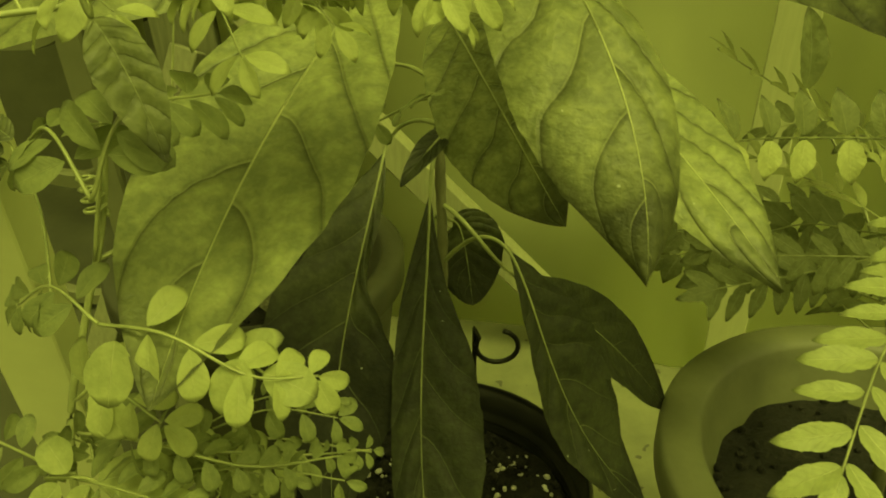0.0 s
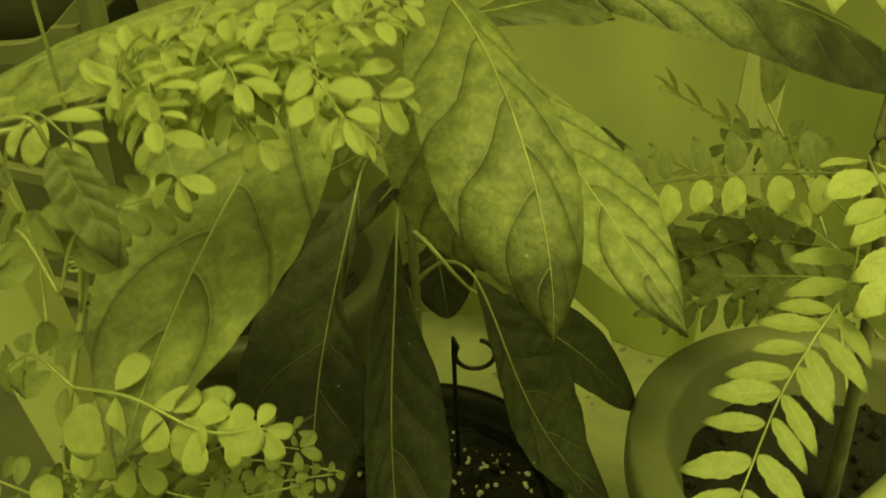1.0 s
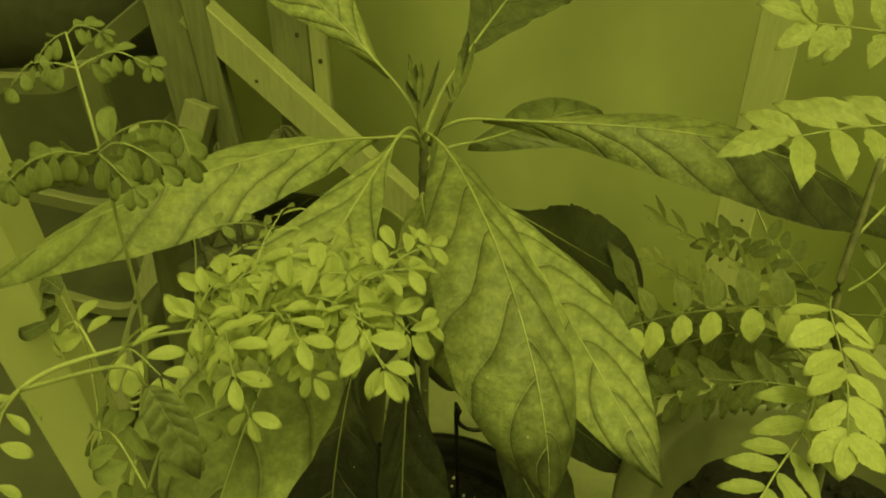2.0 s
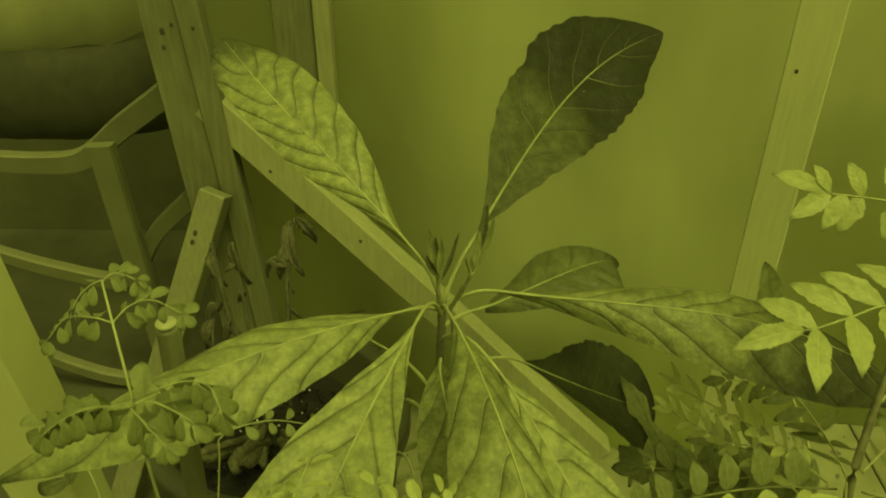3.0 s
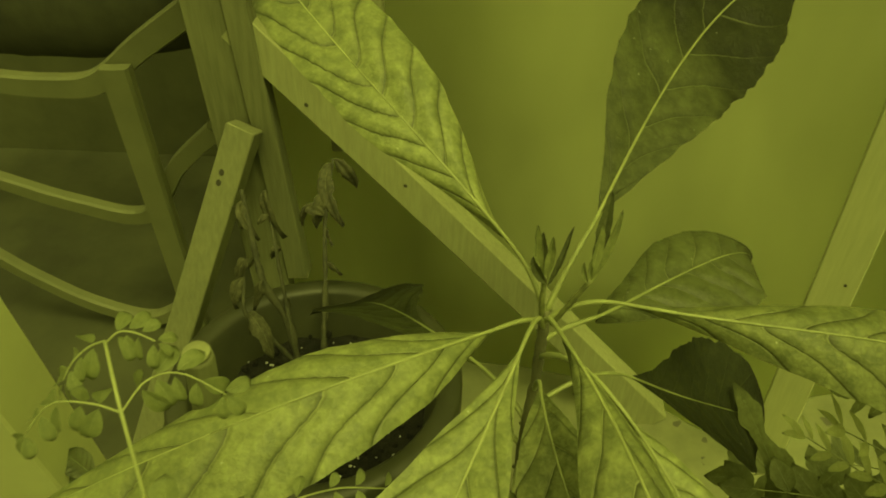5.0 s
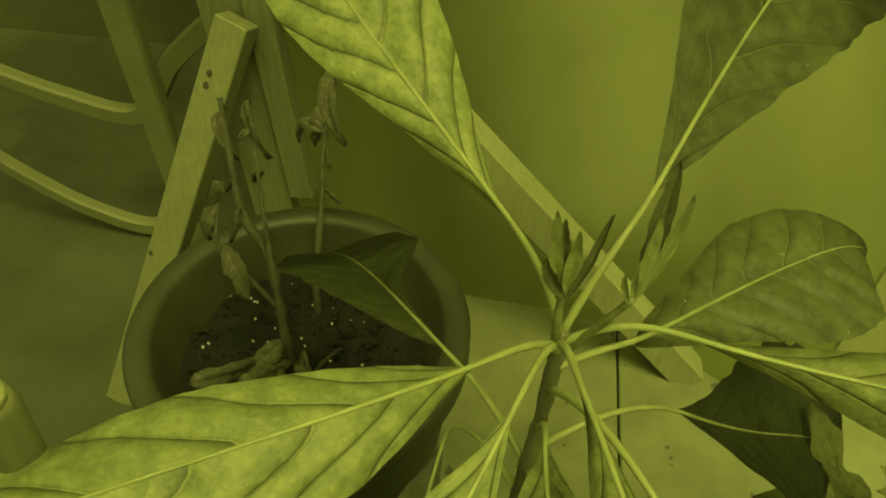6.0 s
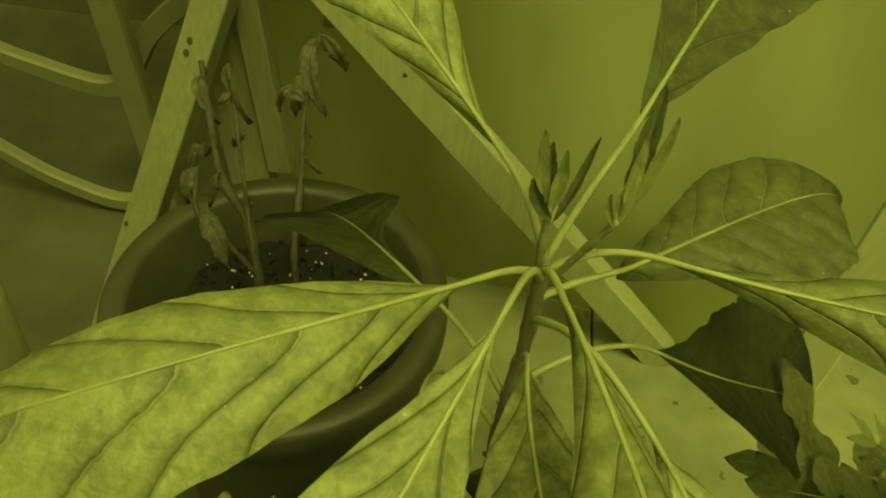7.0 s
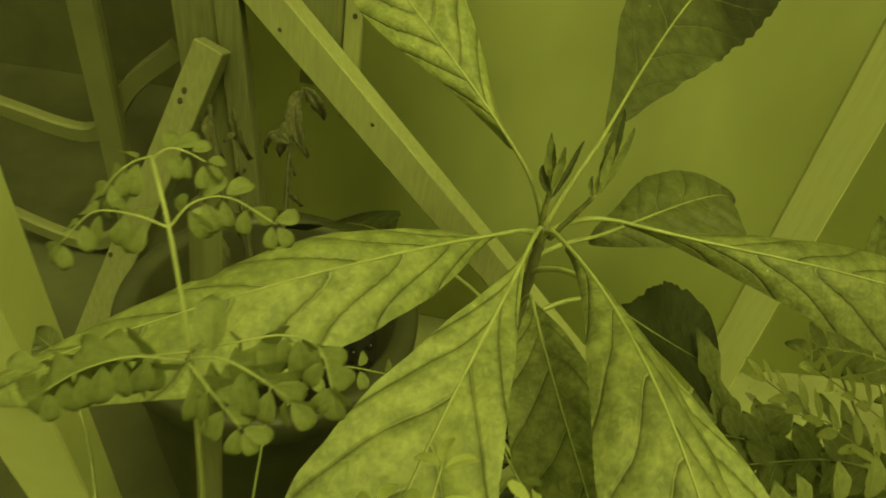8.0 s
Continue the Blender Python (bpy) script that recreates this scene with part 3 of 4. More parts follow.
avocado_leaf([(-0.019, 0.502, 0.745), (-0.069, 0.526, 0.796), (-0.124, 0.589, 0.812), (-0.177, 0.659, 0.84)], 0.036, (0.25, -0.75, 0.65), 0.16, 0.0036, LEAF_RIM, 0.708, 1, 0.2, (1.35, 0.52), left=(0.24, 0.47, 0.69, 0.71, 0.87, 1.17), right=(0.21, 0.72, 0.95, 0.96, 1.07, 1.15), tilt=-0.07, roll=0.14, pairs=8.6, slope=0.18,
             label="pale green avocado leaf with a dark curled tip")
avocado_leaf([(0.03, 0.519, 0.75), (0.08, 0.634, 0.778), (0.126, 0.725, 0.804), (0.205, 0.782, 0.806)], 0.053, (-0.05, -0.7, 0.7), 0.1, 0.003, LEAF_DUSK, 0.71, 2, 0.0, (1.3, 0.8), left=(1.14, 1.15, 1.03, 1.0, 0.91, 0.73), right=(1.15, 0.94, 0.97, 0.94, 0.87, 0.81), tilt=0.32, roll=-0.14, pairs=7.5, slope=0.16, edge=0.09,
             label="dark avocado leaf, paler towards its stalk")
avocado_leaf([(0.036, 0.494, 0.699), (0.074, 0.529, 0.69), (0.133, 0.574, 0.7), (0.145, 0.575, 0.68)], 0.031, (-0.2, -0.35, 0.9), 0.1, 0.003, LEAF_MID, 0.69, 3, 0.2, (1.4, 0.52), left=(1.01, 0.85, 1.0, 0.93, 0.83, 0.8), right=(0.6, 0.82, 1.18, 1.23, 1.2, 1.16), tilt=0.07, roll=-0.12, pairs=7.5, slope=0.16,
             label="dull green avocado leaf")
avocado_leaf([(0.043, 0.476, 0.726), (0.137, 0.443, 0.735), (0.248, 0.465, 0.733), (0.343, 0.46, 0.642)], 0.029, (0.1, -0.3, 0.95), -0.22, 0.0024, LEAF_TIP, 0.704, 4, 0.2, (1.42, 0.82), left=(1.11, 1.03, 0.89, 0.87, 0.9, 0.96), right=(0.61, 1.09, 1.27, 1.33, 1.49, 1.51), tilt=0.39, roll=-0.56, pairs=8.5, slope=0.16,
             label="avocado leaf with a dark tip")
avocado_leaf([(-0.024, 0.456, 0.722), (-0.075, 0.402, 0.75), (-0.17, 0.364, 0.734), (-0.259, 0.347, 0.676)], 0.036, (-0.1, -0.18, 0.95), -0.22, 0.0038, LEAF, 0.703, 5, 0.1, (1.1, 1.05), left=(1.08, 1.13, 1.01, 1.04, 1.07, 1.06), right=(1.25, 0.92, 0.76, 0.62, 0.63, 0.9), tilt=-0.37, roll=0.52, pairs=7.6, slope=0.18,
             label="pale green puckered avocado leaf")
avocado_leaf([(-0.01, 0.439, 0.732), (-0.034, 0.367, 0.722), (-0.082, 0.286, 0.676), (-0.087, 0.176, 0.638)], 0.044, (0.05, -0.1, 1.0), 0.1, 0.0046, LEAF, 0.7, 6, 0.0, (1.6, 0.88), left=(0.99, 0.99, 0.98, 0.97, 0.96, 0.98), right=(1.03, 1.11, 1.04, 1.0, 0.93, 0.92), tilt=0.02, roll=0.0, pairs=6.6, slope=0.2,
             label="pale green puckered avocado leaf")
avocado_leaf([(0.009, 0.447, 0.729), (0.034, 0.328, 0.778), (0.072, 0.244, 0.714), (0.068, 0.22, 0.653)], 0.034, (0.05, -0.4, 0.9), -0.1, 0.004, LEAF_AGED, 0.704, 7, 0.1, (1.25, 1.05), left=(0.83, 0.6, 0.49, 0.55, 0.71, 0.97), right=(1.14, 1.21, 1.13, 1.11, 1.29, 1.45), tilt=-0.04, roll=0.13, pairs=7.2, slope=0.19,
             label="dull green puckered avocado leaf")
avocado_leaf([(0.041, 0.41, 0.712), (0.073, 0.383, 0.681), (0.101, 0.297, 0.668), (0.13, 0.25, 0.631)], 0.033, (0.25, -0.3, 0.9), 0.15, 0.0036, LEAF, 0.68, 8, 0.1, (1.15, 1.0), left=(1.32, 0.81, 0.74, 0.86, 0.85, 1.06), right=(1.0, 1.01, 1.01, 1.01, 0.99, 1.0), tilt=0.12, roll=0.16, pairs=7, slope=0.19,
             label="pale green puckered avocado leaf")
avocado_leaf([(0.062, 0.503, 0.641), (0.121, 0.522, 0.592), (0.153, 0.568, 0.544), (0.203, 0.588, 0.501)], 0.046, (0.2, -0.25, 0.9), 0.1, 0.003, LEAF_SHADE_DARK, 0.64, 9, 0.0, (1.5, 0.68), left=(0.9, 1.0, 1.13, 1.13, 1.3, 1.33), right=(0.89, 0.94, 1.04, 1.08, 1.06, 1.02), tilt=-0.28, roll=0.63, edge=0.09,
             label="lower avocado leaf with shade in its dark colour")
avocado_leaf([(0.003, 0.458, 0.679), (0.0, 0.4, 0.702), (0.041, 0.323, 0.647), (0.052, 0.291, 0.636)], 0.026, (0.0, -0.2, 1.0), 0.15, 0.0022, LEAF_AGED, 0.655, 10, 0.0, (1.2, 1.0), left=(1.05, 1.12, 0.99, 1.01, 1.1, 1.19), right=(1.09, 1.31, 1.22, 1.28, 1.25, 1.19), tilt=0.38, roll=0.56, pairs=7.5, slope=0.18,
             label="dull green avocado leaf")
avocado_leaf([(-0.008, 0.436, 0.581), (-0.009, 0.385, 0.517), (-0.022, 0.342, 0.461), (-0.003, 0.297, 0.375)], 0.03, (0.05, -0.8, 0.6), 0.12, 0.005, LEAF_SHADE_DARK, 0.6, 11, 0.0, (1.25, 0.9), left=(0.57, 0.7, 1.1, 1.27, 1.47, 1.43), right=(0.99, 0.83, 0.66, 0.6, 0.75, 0.94), tilt=0.06, roll=0.01, pairs=7, slope=0.18,
             label="lower avocado leaf with shade in its dark colour")
avocado_leaf([(-0.041, 0.512, 0.573), (-0.052, 0.442, 0.53), (-0.075, 0.388, 0.481), (-0.069, 0.334, 0.394)], 0.047, (0.1, -0.75, 0.65), 0.12, 0.005, LEAF_SHADE_DEEP, 0.61, 12, 0.0, (1.2, 0.9), left=(0.63, 0.32, 0.19, 0.72, 1.02, 1.24), right=(1.03, 0.94, 0.96, 1.11, 1.22, 1.19), tilt=-0.04, roll=-0.01, pairs=6.5, slope=0.18, edge=0.09,
             label="lower dark green avocado leaf with shade in its colour")
avocado_leaf([(0.042, 0.433, 0.539), (0.067, 0.417, 0.5), (0.072, 0.401, 0.419), (0.146, 0.393, 0.348)], 0.031, (-0.1, -0.8, 0.55), 0.1, 0.004, LEAF_SHADE_DARK, 0.508, 13, 0.0, (1.4, 0.75), left=(1.25, 1.41, 1.5, 1.26, 1.18, 1.11), right=(0.74, 0.57, 0.52, 0.66, 0.82, 0.99), tilt=-0.43, roll=-0.24, pairs=7, slope=0.18, edge=0.09,
             label="lower avocado leaf with shade in its dark colour")
avocado_leaf([(0.043, 0.439, 0.519), (0.082, 0.463, 0.479), (0.135, 0.488, 0.427), (0.189, 0.504, 0.34)], 0.032, (-0.2, -0.8, 0.5), 0.1, 0.003, LEAF_SHADE_DARK, 0.555, 14, 0.0, (1.5, 0.75), left=(0.97, 0.95, 0.97, 0.98, 0.94, 0.99), right=(1.01, 0.98, 0.93, 0.89, 0.88, 0.95), tilt=-0.54, roll=-0.49,
             label="lower avocado leaf with shade in its dark colour")
avocado_leaf([(-0.045, 0.53, 0.629), (-0.103, 0.603, 0.605), (-0.123, 0.657, 0.552), (-0.162, 0.707, 0.491)], 0.05, (-0.1, -0.3, 0.9), 0.1, 0.003, LEAF_SHADE_DEEP, 0.63, 15, 0.0, (1.2, 0.6), left=(0.71, 0.96, 1.02, 1.03, 1.02, 1.01), right=(0.21, 0.15, 0.57, 0.95, 1.1, 1.16), tilt=0.36, roll=0.22, edge=0.09,
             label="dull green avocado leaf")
avocado_leaf([(0.006, 0.366, 0.652), (0.0, 0.355, 0.652), (-0.01, 0.342, 0.646), (-0.02, 0.332, 0.634)], 0.0065, (-0.2, -0.6, 0.8), 0.2, 0.001, LEAF_SHADE_DARK, 0.63, 17, 0.0, (0.95, 0.7),
             label="lower avocado leaf with shade in its dark colour")
avocado_leaf([(0.007, 0.505, 0.52), (0.014, 0.515, 0.515), (0.018, 0.515, 0.49), (0.023, 0.5, 0.449)], 0.03, (0.0, -0.9, 0.4), 0.1, 0.002, LEAF_SHADE_DEEP, 0.55, 16, 0.0, (1.1, 0.6),
             label="lower dark green avocado leaf with shade in its colour")


def bud(path, young, seed):
    """A new shoot: a short stalk that carries folded young leaves (foot, tip, half width, material)."""
    b = bmesh.new()
    tube(b, spline(path, 6), 0.0020, 0.0014, 8, 0.25)
    shoot = under(part("shoot", b, BUD, None, "thin new shoot with unopened leaves"), avocado)
    for k, (foot, tip, half, mat) in enumerate(young):
        foot, tip = Vector(foot), Vector(tip)
        d = tip - foot
        out = Vector((d.x, d.y, 0)).normalized() * 0.12 * d.length
        b = blade_bm()
        blade(b, [foot, foot + d * 0.3 + out, foot + d * 0.7 + out, tip], half * 1.05, (-out.x, -0.010 - out.y, 0.004), 0.75, 0.0010, roll=0.5 - 0.35 * k, edge=0.25, pairs=4, nv=16, nu=8, seed=seed + k, shape=(0.95, 0.62))
        q = part("young_leaf", b, mat)
        q.parent = shoot
    return shoot


bud([(0.003, 0.483, 0.700), (0.001, 0.480, 0.722), (0.001, 0.479, 0.740)],
    [((0.000, 0.479, 0.736), (-0.005, 0.486, 0.768), 0.0032, YOUNG), ((0.001, 0.478, 0.738), (0.003, 0.483, 0.763), 0.0030, YOUNG), ((0.001, 0.481, 0.738), (-0.001, 0.493, 0.758), 0.0030, YOUNG_DARK),
     ((0.002, 0.478, 0.735), (-0.006, 0.480, 0.752), 0.0030, YOUNG_DARK), ((0.003, 0.482, 0.730), (0.015, 0.496, 0.760), 0.0022, YOUNG_DARK)], 31)
bud([(0.008, 0.481, 0.704), (0.016, 0.479, 0.722), (0.024, 0.477, 0.740)],
    [((0.024, 0.477, 0.739), (0.028, 0.490, 0.768), 0.0030, YOUNG), ((0.025, 0.478, 0.738), (0.038, 0.496, 0.772), 0.0028, YOUNG), ((0.025, 0.480, 0.740), (0.034, 0.510, 0.774), 0.0044, YOUNG_DARK),
     ((0.023, 0.476, 0.738), (0.020, 0.478, 0.751), 0.0016, YOUNG), ((0.024, 0.476, 0.738), (0.024, 0.480, 0.752), 0.0016, YOUNG)], 37)


# ---- compound leaves ----
def leaflet_mesh(name, mat, kind, half=0.185):
    b = blade_bm()
    if kind == "round":
        blade(b, [(0, 0, 0), (0, 0.35, 0.03), (0, 0.7, 0.03), (0, 1.0, -0.08)], 0.29, (0, 0, 1), 0.20, 0.0, nv=10, nu=6, shape=(1.2, 0.6), seed=3, edge=0.05)
    elif kind == "narrow":
        blade(b, [(0, 0, 0), (0, 0.35, 0.05), (0, 0.7, 0.04), (0, 1.0, -0.12)], 0.225, (0, 0, 1), 0.24, 0.0, nv=10, nu=6, shape=(1.05, 0.75), seed=5, edge=0.05)
    elif kind == "ovate":
        blade(b, [(0, 0, 0), (0, 0.35, 0.04), (0.02, 0.7, 0.03), (0.12, 1.0, -0.10)], 0.33, (0, 0, 1), 0.18, 0.0, nv=26, nu=6, shape=(0.72, 0.92), seed=8, edge=0.10)
    else:
        blade(b, [(0, 0, 0), (0, 0.35, 0.03), (0.03, 0.7, 0.03), (0.09, 1.0, -0.06)], half, (0, 0, 1), 0.15, 0.0, nv=26, nu=6, shape=(0.8, 0.74), seed=5, edge=0.14)
    me = bpy.data.meshes.new(name)
    b.to_mesh(me)
    b.free()
    me.materials.append(mat)
    me.polygons.foreach_set("use_smooth", [True] * len(me.polygons))
    return me


ROUND = leaflet_mesh("leaflet_round", MORINGA, "round")
NARROW = leaflet_mesh("leaflet_narrow", MORINGA, "narrow")
ROUND_DIM = leaflet_mesh("leaflet_round_dull", MORINGA_DIM, "round")
POINTED = leaflet_mesh("leaflet_pointed", CURRY, "pointed")
POINTED_PALE = leaflet_mesh("leaflet_pointed_pale", CURRY_LIT, "pointed", 0.165)
OVATE = leaflet_mesh("leaflet_ovate", CURRY_LIT, "ovate")
OVATE_DIM = leaflet_mesh("leaflet_ovate_dull", CURRY_SHADE, "ovate")
POINTED_WIDE = leaflet_mesh("leaflet_pointed_wide", CURRY_LIT, "pointed", 0.25)
POINTED_DIM = leaflet_mesh("leaflet_pointed_dull", CURRY_SHADE, "pointed")


def frond(thing, pts, mesh, pairs, size, facing, seed, name="frond", spread=62, droop=0.15, start=0.15, taper=0.35, terminal=True, r=0.0011, jitter=0.25, mat=STALK, one_side=0):
    """A stalk with paired leaflets along it; each leaflet is a part of the frond."""
    rnd = random.Random(seed)
    path = spline(pts, 8)
    b = bmesh.new()
    tube(b, path, r, r * 0.55, 6, 0.05)
    f = under(part(name, b, mat), thing)
    n = len(path) - 1
    spots = [(start + (0.97 - start) * k / max(1, pairs - 1), s) for k in range(pairs) for s in ((-1, 1) if not one_side else (one_side,))]
    if terminal:
        spots.append((1.0, 0))
    face = Vector(facing).normalized()
    for s, side in spots:
        s2 = min(1.0, max(0.0, s + rnd.uniform(-0.02, 0.02)))
        i = min(int(s2 * n), n - 1)
        q = path[i].lerp(path[i + 1], s2 * n - i)
        d = (path[i + 1] - path[i]).normalized()
        nrm = (face - d * face.dot(d)).normalized()
        x = d.cross(nrm)
        ang = radians(spread + rnd.uniform(-14, 14)) * side
        y = (d * math.cos(ang) + x * math.sin(ang) - Vector((0, 0, droop * rnd.uniform(0.6, 1.4)))).normalized()
        z = (nrm + Vector((rnd.uniform(-1, 1), rnd.uniform(-1, 1), rnd.uniform(-1, 1))) * jitter)
        z = (z - y * z.dot(y)).normalized()
        xx = y.cross(z)
        k = size * (1 - taper * s2) * rnd.uniform(0.85, 1.12)
        m = Matrix((xx, y, z)).transposed().to_4x4() @ Matrix.Diagonal((k * rnd.uniform(0.9, 1.1) * (-1 if side < 0 else 1), k, k, 1))
        share("leaflet", mesh, f, Matrix.Translation(q + y * 0.0012) @ m)
    return f


# ---- moringa ----
moringa = empty("moringa_plant", (-0.20, 0.26, 0.0), "moringa seedling with small rounded leaflets on thin stalks", "plant")
b = bmesh.new()
tube(b, spline([(-0.215, 0.30, -0.02), (-0.205, 0.295, 0.35), (-0.175, 0.262, 0.50), (-0.170, 0.272, 0.55), (-0.157, 0.285, 0.597), (-0.144, 0.295, 0.640), (-0.132, 0.30, 0.70)], 10), 0.0024, 0.0013, 8, 0.08)
under(part("stem", b, STALK, None, "thin pale green stem"), moringa)
b = bmesh.new()
tube(b, spline([(-0.205, 0.295, 0.35), (-0.215, 0.235, 0.56), (-0.185, 0.20, 0.68), (-0.145, 0.212, 0.735), (-0.105, 0.228, 0.744), (-0.084, 0.232, 0.748), (-0.012, 0.238, 0.752)], 10), 0.0015, 0.0007, 8, 0.08)
under(part("stem", b, STALK, None, "thin pale green stem"), moringa)
b = bmesh.new()
tube(b, spline([(-0.150, 0.29, 0.62), (-0.130, 0.290, 0.70), (-0.125, 0.286, 0.77), (-0.127, 0.292, 0.802), (-0.135, 0.308, 0.829), (-0.145, 0.327, 0.838)], 10), 0.0010, 0.0005, 8, 0.05)
under(part("stem", b, STALK, None, "thin pale green stem"), moringa)
b = bmesh.new()
tube(b, [Vector((-0.146 + 0.0045 * math.cos(k * 0.7), 0.294 + 0.0045 * math.sin(k * 0.7), 0.640 + 0.00055 * k)) for k in range(36)], 0.0009, 0.0007, 6)
under(part("tendril", b, STALK, None, "tightly coiled pale tendril"), moringa)
UP = (0, -0.45, 0.9)
FRONDS = [
    # tall tip
    ([(-0.145, 0.327, 0.838), (-0.150, 0.326, 0.836), (-0.155, 0.323, 0.832), (-0.158, 0.320, 0.827)], 4, 0.0102, (-0.3, -0.5, 0.8), 0.6),
    ([(-0.145, 0.327, 0.837), (-0.141, 0.329, 0.840), (-0.136, 0.329, 0.840), (-0.130, 0.328, 0.838)], 4, 0.0102, (0.2, -0.5, 0.8), 0.5),
    ([(-0.135, 0.308, 0.829), (-0.144, 0.309, 0.831), (-0.155, 0.308, 0.831), (-0.163, 0.303, 0.823)], 5, 0.0118, (-0.2, -0.7, 0.7), 0.9),
    ([(-0.135, 0.308, 0.829), (-0.132, 0.320, 0.829), (-0.122, 0.322, 0.831), (-0.108, 0.319, 0.826)], 5, 0.0118, (0.2, -0.7, 0.7), 0.8),
    # nearer drooping row
    ([(-0.126, 0.290, 0.801), (-0.112, 0.286, 0.811), (-0.100, 0.288, 0.814), (-0.090, 0.288, 0.811), (-0.085, 0.283, 0.800)], 7, 0.0160, (0.1, -0.9, 0.4), 1.1),
    ([(-0.126, 0.290, 0.800), (-0.138, 0.289, 0.797), (-0.152, 0.289, 0.795), (-0.168, 0.285, 0.789)], 7, 0.0160, (-0.1, -0.9, 0.4), 1.0),
    ([(-0.127, 0.289, 0.798), (-0.116, 0.284, 0.806), (-0.106, 0.280, 0.806), (-0.096, 0.278, 0.800)], 6, 0.0165, (0.1, -0.9, 0.5), 0.9),
    ([(-0.127, 0.289, 0.797), (-0.140, 0.284, 0.802), (-0.152, 0.280, 0.799), (-0.163, 0.277, 0.791)], 6, 0.0160, (-0.1, -0.9, 0.5), 0.9),
    ([(-0.126, 0.290, 0.795), (-0.124, 0.284, 0.801), (-0.116, 0.277, 0.799), (-0.108, 0.273, 0.791)], 5, 0.0160, (0.0, -0.9, 0.5), 0.8),
    # bare twig with round leaflets
    ([(-0.125, 0.300, 0.60), (-0.117, 0.340, 0.700), (-0.114, 0.347, 0.719), (-0.092, 0.360, 0.718), (-0.070, 0.372, 0.703)], 4, 0.012, UP, 0.1),
]
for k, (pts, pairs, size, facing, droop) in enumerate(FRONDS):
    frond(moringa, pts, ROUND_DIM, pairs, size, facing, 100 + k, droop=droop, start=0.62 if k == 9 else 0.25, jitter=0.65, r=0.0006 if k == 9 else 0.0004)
# full bright crown
rnd = random.Random(77)
for k in range(36):
    q = k / 35
    root = Vector((-0.145, 0.212, 0.735)).lerp(Vector((-0.084, 0.232, 0.748)), q * 20) if q < 0.05 else Vector((-0.084, 0.232, 0.748)).lerp(Vector((-0.012, 0.238, 0.752)), (q - 0.05) / 0.95)
    a = -1.35 + 2.7 * ((k * 11) % 36) / 35
    reach = rnd.uniform(0.018, 0.050)
    tip = root + Vector((math.cos(a) * reach * 0.85, math.sin(a) * reach, 0.002 + 0.16 * math.sin(a) * reach + rnd.uniform(-0.008, 0.016)))
    frond(moringa, [root, root.lerp(tip, 0.5) + Vector((0, 0, 0.008)), tip], NARROW, 4, rnd.uniform(0.0150, 0.0205), (rnd.uniform(-0.5, 0.5), rnd.uniform(-0.6, 0.1), 0.8), 200 + k, droop=0.3, jitter=0.5, spread=66, start=0.12, r=0.0005)
# leaves near the stem
for k, (pts, pairs, size) in enumerate([
    ([(-0.096, 0.192, 0.70), (-0.085, 0.200, 0.722), (-0.066, 0.222, 0.720)], 6, 0.019),
    ([(-0.096, 0.192, 0.70), (-0.110, 0.206, 0.715), (-0.128, 0.222, 0.702)], 6, 0.019),
    ([(-0.118, 0.225, 0.742), (-0.128, 0.235, 0.750), (-0.142, 0.242, 0.738)], 4, 0.015),
    ([(-0.109, 0.202, 0.651), (-0.085, 0.195, 0.652), (-0.060, 0.190, 0.640), (-0.040, 0.197, 0.634)], 5, 0.019),
    ([(-0.109, 0.202, 0.651), (-0.125, 0.210, 0.660), (-0.140, 0.214, 0.650)], 5, 0.018),
    ([(-0.130, 0.212, 0.61), (-0.118, 0.212, 0.618), (-0.098, 0.205, 0.606)], 4, 0.021),
    ([(-0.139, 0.222, 0.585), (-0.105, 0.206, 0.596), (-0.070, 0.205, 0.585), (-0.040, 0.225, 0.570)], 9, 0.0140),
    ([(-0.139, 0.222, 0.57), (-0.095, 0.225, 0.572), (-0.060, 0.240, 0.555), (-0.032, 0.257, 0.541)], 11, 0.0110),
    ([(-0.145, 0.222, 0.56), (-0.120, 0.200, 0.580), (-0.090, 0.190, 0.580)], 6, 0.0160),
    ([(-0.145, 0.222, 0.56), (-0.162, 0.215, 0.585), (-0.180, 0.220, 0.590)], 6, 0.0160),
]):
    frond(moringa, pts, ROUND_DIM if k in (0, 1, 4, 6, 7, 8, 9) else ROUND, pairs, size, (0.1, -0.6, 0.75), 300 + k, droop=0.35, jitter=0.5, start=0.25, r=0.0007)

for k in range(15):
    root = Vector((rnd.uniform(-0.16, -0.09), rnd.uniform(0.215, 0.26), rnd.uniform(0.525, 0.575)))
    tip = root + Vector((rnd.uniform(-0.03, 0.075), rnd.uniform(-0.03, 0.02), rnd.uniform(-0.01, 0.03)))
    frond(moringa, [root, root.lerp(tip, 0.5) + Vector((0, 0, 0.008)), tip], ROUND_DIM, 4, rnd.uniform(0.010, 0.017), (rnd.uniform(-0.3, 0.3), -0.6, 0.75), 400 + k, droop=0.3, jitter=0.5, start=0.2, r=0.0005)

frond(moringa, [(-0.150, 0.29, 0.62), (-0.095, 0.38, 0.615), (-0.028, 0.410, 0.640), (-0.004, 0.338, 0.678)], ROUND_DIM, 4, 0.017, (0, -0.6, 0.8), 451, droop=0.2, jitter=0.4, start=0.62)

